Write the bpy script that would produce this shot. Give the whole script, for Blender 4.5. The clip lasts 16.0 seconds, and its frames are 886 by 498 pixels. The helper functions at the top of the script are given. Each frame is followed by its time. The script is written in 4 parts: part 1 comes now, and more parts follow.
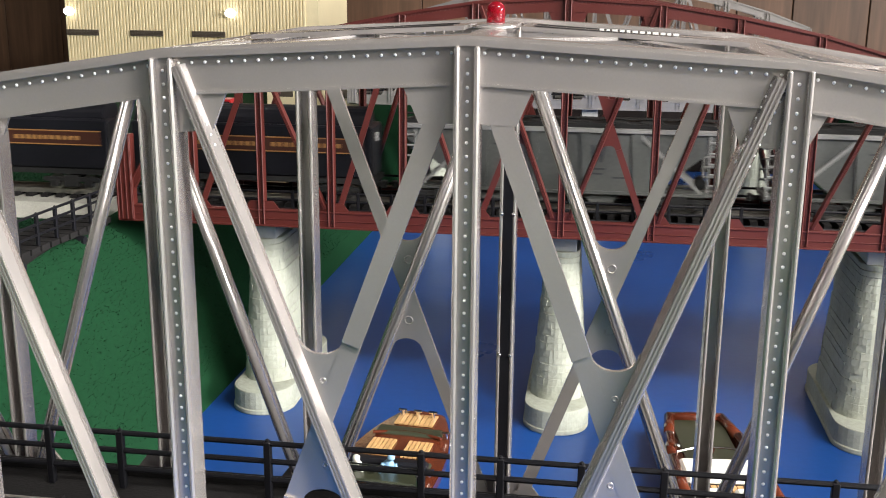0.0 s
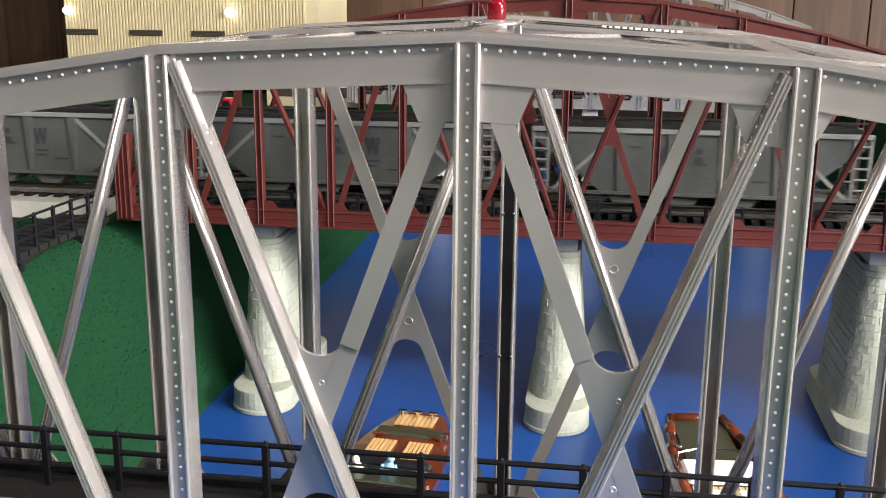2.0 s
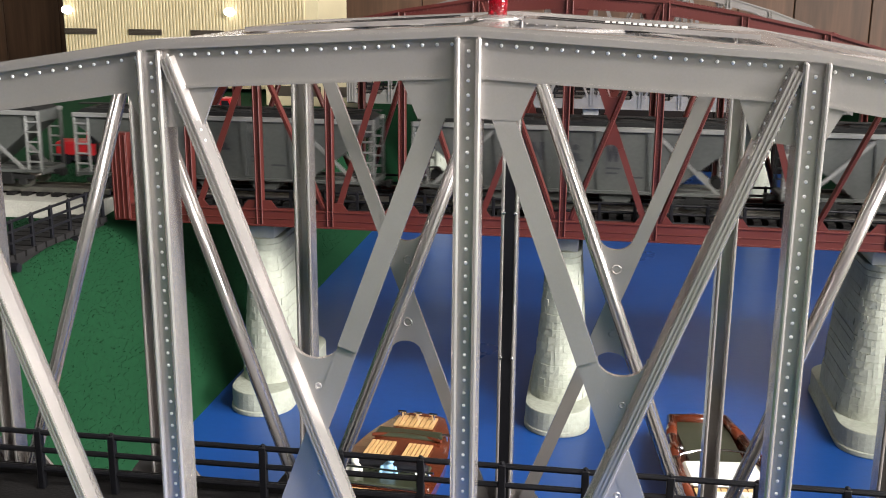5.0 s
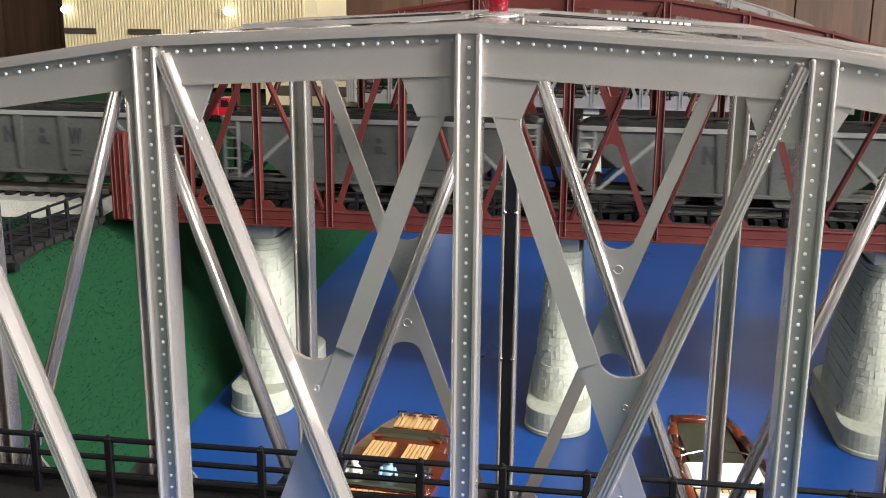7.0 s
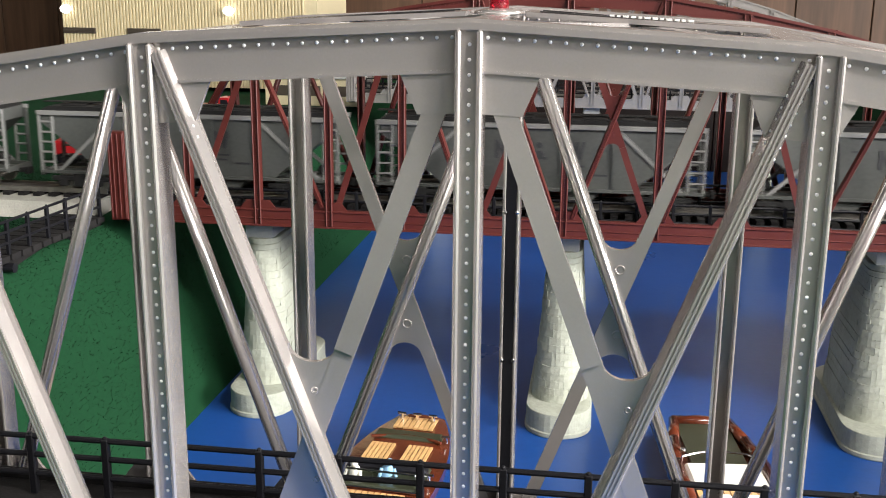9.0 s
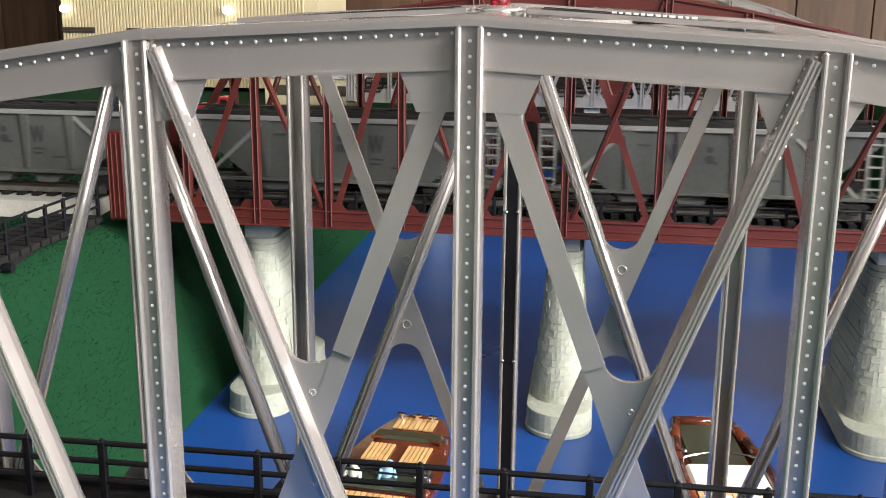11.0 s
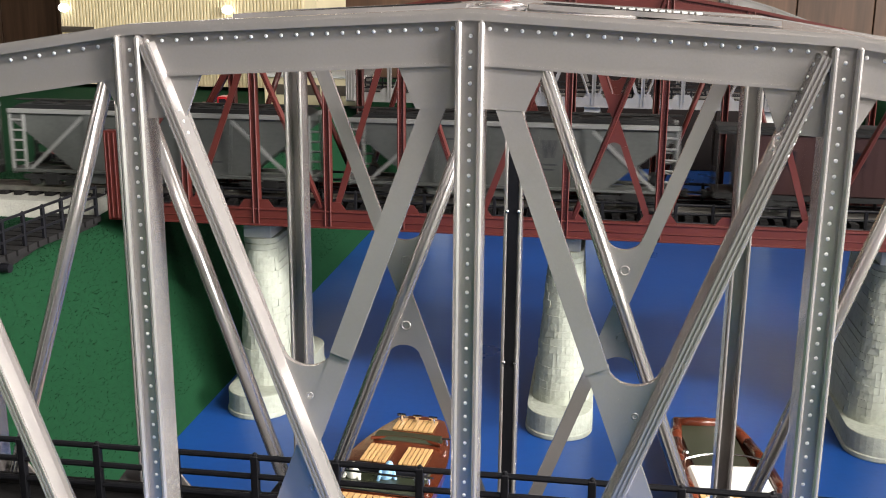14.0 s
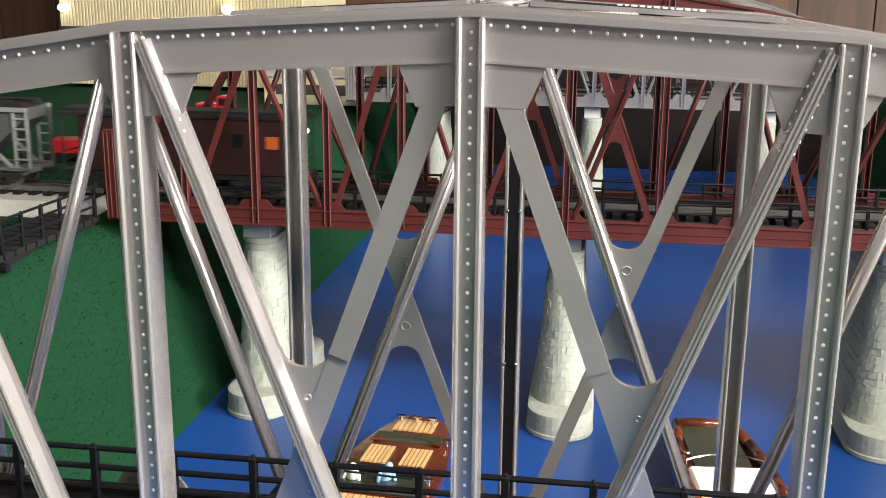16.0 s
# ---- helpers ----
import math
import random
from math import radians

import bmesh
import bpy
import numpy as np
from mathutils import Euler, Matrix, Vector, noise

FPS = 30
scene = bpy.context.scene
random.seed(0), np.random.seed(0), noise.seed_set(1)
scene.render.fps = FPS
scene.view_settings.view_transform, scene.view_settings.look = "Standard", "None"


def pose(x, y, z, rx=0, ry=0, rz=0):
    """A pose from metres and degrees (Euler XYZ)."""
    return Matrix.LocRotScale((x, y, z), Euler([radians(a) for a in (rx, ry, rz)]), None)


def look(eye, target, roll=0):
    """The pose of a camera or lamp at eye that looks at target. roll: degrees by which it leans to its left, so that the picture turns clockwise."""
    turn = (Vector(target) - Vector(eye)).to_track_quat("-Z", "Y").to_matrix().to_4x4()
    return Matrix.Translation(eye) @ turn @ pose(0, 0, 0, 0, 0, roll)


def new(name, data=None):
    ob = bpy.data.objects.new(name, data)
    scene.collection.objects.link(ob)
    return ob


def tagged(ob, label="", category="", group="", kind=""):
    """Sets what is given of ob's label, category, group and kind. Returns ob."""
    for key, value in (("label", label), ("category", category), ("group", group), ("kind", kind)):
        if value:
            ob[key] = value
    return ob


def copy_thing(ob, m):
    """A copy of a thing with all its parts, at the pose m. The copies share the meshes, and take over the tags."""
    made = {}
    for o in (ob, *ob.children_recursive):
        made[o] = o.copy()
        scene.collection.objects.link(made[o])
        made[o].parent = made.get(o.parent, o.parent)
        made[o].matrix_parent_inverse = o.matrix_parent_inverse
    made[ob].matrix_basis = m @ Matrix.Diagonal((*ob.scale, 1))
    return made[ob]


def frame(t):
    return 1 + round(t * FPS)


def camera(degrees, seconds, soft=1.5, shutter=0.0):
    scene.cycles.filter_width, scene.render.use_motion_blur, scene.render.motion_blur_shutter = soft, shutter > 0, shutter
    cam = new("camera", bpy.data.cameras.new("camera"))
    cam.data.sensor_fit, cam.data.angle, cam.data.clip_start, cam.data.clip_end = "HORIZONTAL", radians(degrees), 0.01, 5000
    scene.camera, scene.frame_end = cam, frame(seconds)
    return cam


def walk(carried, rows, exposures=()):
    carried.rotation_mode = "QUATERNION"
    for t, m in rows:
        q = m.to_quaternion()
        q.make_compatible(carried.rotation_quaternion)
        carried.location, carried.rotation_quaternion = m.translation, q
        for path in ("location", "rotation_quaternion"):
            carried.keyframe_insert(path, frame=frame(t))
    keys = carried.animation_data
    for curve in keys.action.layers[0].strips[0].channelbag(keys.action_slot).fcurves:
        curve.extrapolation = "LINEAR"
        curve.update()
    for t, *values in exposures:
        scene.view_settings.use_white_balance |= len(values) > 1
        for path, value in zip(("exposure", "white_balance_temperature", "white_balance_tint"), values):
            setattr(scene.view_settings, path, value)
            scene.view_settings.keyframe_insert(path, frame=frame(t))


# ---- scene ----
U = 0.7  # plan units to metres


def eye(t):
    """The camera creeps forward along its own axis."""
    grow = 1 + 0.118 * t / 16
    go = 0.44 * (1 - (1.059 / grow) ** 1.08)
    yaw, pitch = radians(-8.3431), radians(14.2750)
    fw = Vector((math.sin(yaw) * math.cos(pitch), math.cos(yaw) * math.cos(pitch), -math.sin(pitch)))
    at = (Vector((0.04952, -0.39881, 0.26480)) + fw * go) * U
    return look(at, at + fw, ROLL)


ROLL = 0.493
cam = camera(2 * math.degrees(math.atan(784 / 1866)), 16.0, soft=0.95, shutter=0.4)
walk(cam, [(t, eye(t)) for t in (0, 2, 4, 6, 8, 10, 12, 14, 16)])

# ---- light ----
world = bpy.data.worlds.new("room_light")
scene.world = world
world.use_nodes = True
world.node_tree.nodes["Background"].inputs[0].default_value = (1.0, 0.96, 0.9, 1)
world.node_tree.nodes["Background"].inputs[1].default_value = 0.005
scene.view_settings.exposure = 0.31


def area(name, at, sx, sy, power, tint=(1, 0.955, 0.91)):
    lamp = bpy.data.lights.new(name, "AREA")
    lamp.shape, lamp.size, lamp.size_y, lamp.energy, lamp.color = "RECTANGLE", sx, sy, power, tint
    ob = new(name, lamp)
    ob.location = at
    return ob


for ax, ay, pw in ((-0.9, -0.55, 3), (1.6, -0.75, 122), (-1.5, 1.75, 3.4), (1.2, 1.75, 8.0), (1.1, -1.9, 40)):
    area("ceiling_lamp_light", (ax, ay, 1.55), 1.2, 0.3, pw)

# daylight through the glazed upper half of the door in the east wall
day = area("door_daylight", (3.42, -0.60, 0.95), 0.95, 1.8, 280, (1.0, 0.98, 0.95))
day.rotation_euler = (0, radians(90), 0)


# ---- materials ----
def nodes_of(name):
    m = bpy.data.materials.new(name)
    m.use_nodes = True
    nt = m.node_tree
    return m, nt, nt.nodes["Principled BSDF"]


def mat(name, col, rough=0.5, metal=0.0, vary=0.12, big=18.0, fine=400.0, bump=0.1, coat=0.0, spread=0.0, second=None, rvary=0.12, ramp_at=(0.45, 1.05), stretch=None):
    """Base colour varied at two scales, with fine relief."""
    m, nt, b = nodes_of(name)
    new_node, link = nt.nodes.new, nt.links.new
    geo = new_node("ShaderNodeTexCoord")
    n1, n2 = new_node("ShaderNodeTexNoise"), new_node("ShaderNodeTexNoise")
    n1.inputs["Scale"].default_value, n2.inputs["Scale"].default_value = big, fine
    n1.inputs["Detail"].default_value = 5
    n2.inputs["Detail"].default_value = 3
    place = geo.outputs["Object"]
    if stretch:
        mapping = new_node("ShaderNodeMapping")
        mapping.inputs["Scale"].default_value = stretch
        link(place, mapping.inputs["Vector"])
        place = mapping.outputs[0]
    link(place, n1.inputs["Vector"])
    link(place, n2.inputs["Vector"])
    add = new_node("ShaderNodeMath")
    add.operation = "MULTIPLY_ADD"
    link(n2.outputs["Fac"], add.inputs[0])
    add.inputs[1].default_value = 0.5
    link(n1.outputs["Fac"], add.inputs[2])
    ramp = new_node("ShaderNodeValToRGB")
    ramp.color_ramp.elements[0].position, ramp.color_ramp.elements[1].position = ramp_at
    lo = second if second else tuple(c * (1 - vary) for c in col)
    hi = col if second else tuple(min(1, c * (1 + vary)) for c in col)
    ramp.color_ramp.elements[0].color, ramp.color_ramp.elements[1].color = (*lo, 1), (*hi, 1)
    link(add.outputs[0], ramp.inputs[0])
    out = ramp.outputs[0]
    if spread:
        info, hsv = new_node("ShaderNodeObjectInfo"), new_node("ShaderNodeHueSaturation")
        rng = new_node("ShaderNodeMapRange")
        rng.inputs["To Min"].default_value, rng.inputs["To Max"].default_value = 1 - spread, 1 + spread
        link(info.outputs["Random"], rng.inputs["Value"])
        link(rng.outputs[0], hsv.inputs["Value"])
        link(out, hsv.inputs["Color"])
        out = hsv.outputs[0]
    link(out, b.inputs["Base Color"])
    rr = new_node("ShaderNodeMapRange")
    rr.inputs["To Min"].default_value, rr.inputs["To Max"].default_value = max(0.02, rough - rvary), min(1, rough + rvary)
    link(n1.outputs["Fac"], rr.inputs["Value"])
    link(rr.outputs[0], b.inputs["Roughness"])
    b.inputs["Metallic"].default_value = metal
    b.inputs["Coat Weight"].default_value = coat
    b.inputs["Coat Roughness"].default_value = 0.12
    if bump:
        bm_node = new_node("ShaderNodeBump")
        bm_node.inputs["Strength"].default_value = bump
        bm_node.inputs["Distance"].default_value = 0.001
        link(n2.outputs["Fac"], bm_node.inputs["Height"])
        link(bm_node.outputs[0], b.inputs["Normal"])
    return m


def glow(name, col, power):
    m, nt, b = nodes_of(name)
    b.inputs["Base Color"].default_value = (*col, 1)
    b.inputs["Emission Color"].default_value = (*col, 1)
    b.inputs["Emission Strength"].default_value = power
    return m


SILVER = mat("silver_paint", (0.545, 0.508, 0.488), 0.23, 0.72, 0.06, 30, 1400, 0.025, rvary=0.05)
# silver paint made paler, so the lamps' glint on rivet heads is in the colour
RIVET = mat("rivet_glint_paint", (0.80, 0.79, 0.77), 0.30, 0.35, 0.04, 30, 900, 0.0)
RED = mat("oxide_red_paint", (0.075, 0.0135, 0.0105), 0.42, 0.0, 0.14, 25, 700, 0.06)
BLACK = mat("black_plastic", (0.008, 0.008, 0.010), 0.42, 0.0, 0.3, 30, 800, 0.08)
DECK = mat("dark_deck", (0.013, 0.012, 0.012), 0.85, 0.0, 0.3, 40, 600, 0.3)
WATER = mat("blue_painted_water", (0.009, 0.056, 0.235), 0.32, 0.0, 0.12, 6, 120, 0.06)
WATER.node_tree.nodes["Principled BSDF"].inputs["Specular IOR Level"].default_value = 0.35
GRASS = mat("green_turf_mat", (0.0085, 0.044, 0.018), 0.95, 0.0, 0.5, 160, 700, 0.4, second=(0.007, 0.036, 0.015), ramp_at=(0.55, 0.95))
TURF, _nt, _b = nodes_of("turf_fibre")
_info, _ramp = _nt.nodes.new("ShaderNodeNewGeometry"), _nt.nodes.new("ShaderNodeValToRGB")
_ramp.color_ramp.elements[0].color, _ramp.color_ramp.elements[1].color = (0.0075, 0.027, 0.0125, 1), (0.017, 0.053, 0.025, 1)
_nt.links.new(_info.outputs["Random Per Island"], _ramp.inputs[0])
_nt.links.new(_ramp.outputs[0], _b.inputs["Base Color"])
_b.inputs["Roughness"].default_value = 0.95
_b.inputs["Specular IOR Level"].default_value = 0.08
GRASS.node_tree.nodes["Principled BSDF"].inputs["Specular IOR Level"].default_value = 0.08
STONE = mat("cast_stone", (0.34, 0.355, 0.295), 0.85, 0.0, 0.2, 25, 220, 0.8)
LADDER = mat("grey_ladder", (0.24, 0.24, 0.23), 0.6, 0.0, 0.1, 25, 300, 0.0)
SLAB = mat("pier_slab", (0.50, 0.50, 0.48), 0.7, 0.0, 0.08, 25, 300, 0.2)
RAIL = mat("steel_rail", (0.42, 0.40, 0.37), 0.35, 0.9, 0.15, 40, 500, 0.1)
BALLAST = mat("pale_roadbed", (0.42, 0.41, 0.36), 0.9, 0.0, 0.2, 40, 500, 0.8)
WOOD = mat("brown_panelling", (0.15, 0.080, 0.046), 0.5, 0.0, 0.4, 9, 70, 0.1, spread=0.25, second=(0.045, 0.024, 0.014), ramp_at=(0.5, 0.95), stretch=(1, 1, 0.07))
# brown boards coloured near black: the shade behind the far bridge is painted in
SHADE_BOARD = mat("shade_dark_board", (0.007, 0.0038, 0.0032), 0.6, 0.0, 0.4, 9, 70, 0.1, spread=0.3, stretch=(1, 1, 0.07))
CREAM = mat("cream_siding", (0.72, 0.62, 0.40), 0.55, 0.0, 0.06, 8, 200, 0.1)
WHITE = mat("white_paint", (0.7, 0.7, 0.68), 0.5, 0.0, 0.05, 10, 300, 0.1)
ROOMWALL = mat("room_plaster", (0.055, 0.051, 0.046), 0.9, 0.0, 0.06, 2, 60, 0.1)
CEIL = mat("ceiling_paint", (0.13, 0.125, 0.118), 0.9, 0.0, 0.04, 2, 60, 0.1)
CARPET = mat("room_carpet", (0.04, 0.037, 0.037), 1.0, 0.0, 0.2, 3, 200, 0.3)
HOPPER = mat("hopper_grey", (0.105, 0.11, 0.103), 0.55, 0.0, 0.12, 12, 300, 0.1, second=(0.055, 0.058, 0.054))
CARDARK = mat("car_underframe", (0.02, 0.02, 0.02), 0.6, 0.0, 0.3, 30, 300, 0.2)
BOXRED = mat("boxcar_brown", (0.035, 0.0105, 0.009), 0.5, 0.0, 0.15, 12, 300, 0.1)
TENDER = mat("loco_black", (0.010, 0.010, 0.013), 0.35, 0.0, 0.2, 12, 300, 0.05)
GOLD = mat("gold_lettering", (0.30, 0.15, 0.05), 0.5, 0.0, 0.1, 20, 300, 0.0)
MAROON = mat("maroon_band", (0.05, 0.018, 0.012), 0.4, 0.0, 0.1, 20, 300, 0.0)
LETTER = mat("black_lettering", (0.04, 0.04, 0.045), 0.6, 0.0, 0.1, 20, 300, 0.0)
MAHOG = mat("varnished_mahogany", (0.095, 0.021, 0.009), 0.18, 0.0, 0.35, 30, 300, 0.03, coat=0.8)
TEAK = mat("pale_decking", (0.60, 0.36, 0.15), 0.4, 0.0, 0.15, 30, 300, 0.05, spread=0.1)
CREAMSEAT = mat("boat_white", (0.82, 0.80, 0.72), 0.35, 0.0, 0.05, 20, 300, 0.0)
DARKGREEN = mat("boat_green", (0.03, 0.035, 0.02), 0.3, 0.0, 0.2, 20, 300, 0.0)
CHROME = mat("chrome", (0.8, 0.8, 0.8), 0.12, 1.0, 0.05, 20, 300, 0.0)
FIGBLUE = mat("pale_blue_paint", (0.25, 0.45, 0.65), 0.6, 0.0, 0.1, 50, 500, 0.0)
BRIGHTRED = mat("bright_red", (0.36, 0.012, 0.016), 0.35, 0.0, 0.1, 20, 300, 0.0)
VENT = mat("vent_brown", (0.07, 0.055, 0.04), 0.7, 0.0, 0.2, 20, 300, 0.0)
LAMPGLOW = glow("lamp_glow", (1, 0.98, 0.94), 3.5)
MARKER = glow("marker_lamp_glow", (1.0, 0.75, 0.6), 6.0)
ORANGE = mat("orange_placard", (0.6, 0.13, 0.03), 0.6, 0.0, 0.1, 20, 300, 0.0)
for _m in (BLACK, DECK, CARDARK, SHADE_BOARD, TENDER):
    _m.node_tree.nodes["Principled BSDF"].inputs["Specular IOR Level"].default_value = 0.2
BEACON, _nt, _b = nodes_of("red_beacon_glass")
_b.inputs["Base Color"].default_value = (0.30, 0.004, 0.014, 1)
_b.inputs["Roughness"].default_value = 0.06
_b.inputs["Transmission Weight"].default_value = 0.6
_b.inputs["Emission Color"].default_value = (1, 0.03, 0.06, 1)
_b.inputs["Emission Strength"].default_value = 0.03


# ---- mesh helpers (plan units) ----
def thing(name, at, label, category, group="", kind="", rz=0):
    ob = new(name)
    ob.empty_display_size = 0.02
    ob.matrix_basis = pose(at[0] * U, at[1] * U, at[2] * U, 0, 0, rz)
    return tagged(ob, label, category, group, kind)


def mesh_of(name, bm, material, smooth=False):
    bmesh.ops.recalc_face_normals(bm, faces=bm.faces)
    bmesh.ops.scale(bm, vec=(U, U, U), verts=bm.verts)
    me = bpy.data.meshes.new(name)
    bm.to_mesh(me)
    bm.free()
    me.materials.append(material)
    if smooth:
        me.shade_smooth()
    return me


def part(name, bm, material, parent=None, label="", smooth=False, at=None):
    ob = new(name, mesh_of(name, bm, material, smooth))
    if parent:
        ob.parent = parent
    if at:
        ob.location = Vector(at) * U
    if label:
        ob["label"] = label
    return ob


def share(name, me, parent, at, rz=0.0):
    ob = new(name, me)
    ob.parent = parent
    ob.matrix_basis = pose(at[0] * U, at[1] * U, at[2] * U, 0, 0, rz)
    return ob


def box(bm, x0, x1, y0, y1, z0, z1):
    m = Matrix.LocRotScale(((x0 + x1) / 2, (y0 + y1) / 2, (z0 + z1) / 2), None, (abs(x1 - x0), abs(y1 - y0), abs(z1 - z0)))
    return bmesh.ops.create_cube(bm, size=1, matrix=m)["verts"]


def prism(bm, poly, y0, y1):
    """A polygon of (x, z) given depth from y0 to y1."""
    a = [bm.verts.new((x, y0, z)) for x, z in poly]
    b = [bm.verts.new((x, y1, z)) for x, z in poly]
    bm.faces.new(a)
    bm.faces.new(b[::-1])
    n = len(poly)
    for i in range(n):
        bm.faces.new((a[i], b[i], b[(i + 1) % n], a[(i + 1) % n]))


def bar(bm, p, q, w, y0, y1, off=0.0):
    """A flat bar in a plane of x and z from p to q, w wide, shifted sideways by off."""
    (x0, z0), (x1, z1) = p, q
    n = math.hypot(x1 - x0, z1 - z0)
    sx, sz = -(z1 - z0) / n, (x1 - x0) / n
    c = [(x0, z0, off - w / 2), (x1, z1, off - w / 2), (x1, z1, off + w / 2), (x0, z0, off + w / 2)]
    prism(bm, [(x + sx * k, z + sz * k) for x, z, k in c], y0, y1)


def soften(bm, r, angle=30):
    edges = [e for e in bm.edges if e.is_manifold and e.calc_face_angle(0) > radians(angle)]
    bmesh.ops.bevel(bm, geom=edges, offset=r, segments=1, affect="EDGES", clamp_overlap=True)


def lathe(bm, rings, n=24, at=(0, 0), cap=True, sx=1.0):
    """Rings of (radius, z) round an upright axis."""
    loops = []
    for r, z in rings:
        loops.append([bm.verts.new((at[0] + sx * r * math.cos(2 * math.pi * i / n), at[1] + r * math.sin(2 * math.pi * i / n), z)) for i in range(n)])
    for a, b in zip(loops, loops[1:]):
        for i in range(n):
            bm.faces.new((a[i], a[(i + 1) % n], b[(i + 1) % n], b[i]))
    if cap:
        bm.faces.new(loops[0][::-1])
        bm.faces.new(loops[-1])


def rod(bm, p, q, r, n=8):
    p, q = Vector(p), Vector(q)
    m = Matrix.Translation((p + q) / 2) @ (q - p).to_track_quat("Z", "Y").to_matrix().to_4x4()
    bmesh.ops.create_cone(bm, cap_ends=True, segments=n, radius1=r, radius2=r, depth=(q - p).length, matrix=m)


def dome(bm, x, y, z, r, facing=-1):
    """A round rivet head on an upright face that looks along y."""
    n, last = 8, None
    for k, out in ((1.0, 0.0), (0.82, 0.45), (0.45, 0.78)):
        ring = [bm.verts.new((x + k * r * math.cos(2 * math.pi * i / n), y + facing * r * out, z + k * r * math.sin(2 * math.pi * i / n))) for i in range(n)]
        if last:
            for i in range(n):
                bm.faces.new((last[i], last[(i + 1) % n], ring[(i + 1) % n], ring[i]))
        last = ring
    tip = bm.verts.new((x, y + facing * r * 0.88, z))
    for i in range(n):
        bm.faces.new((last[i], last[(i + 1) % n], tip))


def ridge(bm, p, q, w0, w1, y0, y1):
    """A bar from p to q in a plane of x and z, w0 wide at depth y0 and w1 at y1."""
    (x0, z0), (x1, z1) = p, q
    n = math.hypot(x1 - x0, z1 - z0)
    sx, sz = -(z1 - z0) / n, (x1 - x0) / n
    vs = [bm.verts.new((x + sx * k, yy, z + sz * k)) for x, z in (p, q) for k, yy in ((-w0 / 2, y0), (w0 / 2, y0), (w1 / 2, y1), (-w1 / 2, y1))]
    for f in ((0, 1, 2, 3), (7, 6, 5, 4), (0, 4, 5, 1), (1, 5, 6, 2), (2, 6, 7, 3), (3, 7, 4, 0)):
        bm.faces.new([vs[i] for i in f])


def half_round(bm, p, q, w, y0, y1):
    """A half-round moulding from p to q in a plane of x and z, w wide, bulging from depth y0 to y1."""
    (x0, z0), (x1, z1) = p, q
    n, k = math.hypot(x1 - x0, z1 - z0), 8
    sx, sz = -(z1 - z0) / n, (x1 - x0) / n
    loops = [[bm.verts.new((x - sx * w / 2 * math.cos(math.pi * i / k), y0 + (y1 - y0) * math.sin(math.pi * i / k), z - sz * w / 2 * math.cos(math.pi * i / k))) for i in range(k + 1)] for x, z in (p, q)]
    a, b = loops
    for i in range(k):
        bm.faces.new((a[i], a[i + 1], b[i + 1], b[i]))
    bm.faces.new(a)
    bm.faces.new(b)


def ring(bm, x, z, r, y0, y1):
    """A raised circle on an upright face, from depth y0 out to y1."""
    n = 24
    loops = [[bm.verts.new((x + k * math.cos(2 * math.pi * i / n), yy, z + k * math.sin(2 * math.pi * i / n))) for i in range(n)] for k, yy in ((r + 0.0005, y0), (r + 0.0002, y1), (r - 0.0002, y1), (r - 0.0005, y0))]
    for a, b in zip(loops, loops[1:]):
        for i in range(n):
            bm.faces.new((a[i], a[(i + 1) % n], b[(i + 1) % n], b[i]))


# ---- arch truss bridges ----
NODES = [0.0, 0.130, 0.2351, 0.3439, 0.4528, 0.560]
TOPS = [0.247, 0.2398, 0.2234, 0.2012, 0.170, 0.131]
END_X, LOW, WIDE = 0.679, -0.0949, 0.2308
CHORD = 0.0157


def top_at(x):
    x = abs(x)
    for (a, b), (p, q) in zip(zip(NODES, NODES[1:]), zip(TOPS, TOPS[1:])):
        if x <= b:
            return p + (q - p) * (x - a) / (b - a)
    return TOPS[-1] + (LOW + 0.03 - TOPS[-1]) * (x - NODES[-1]) / (END_X - NODES[-1])


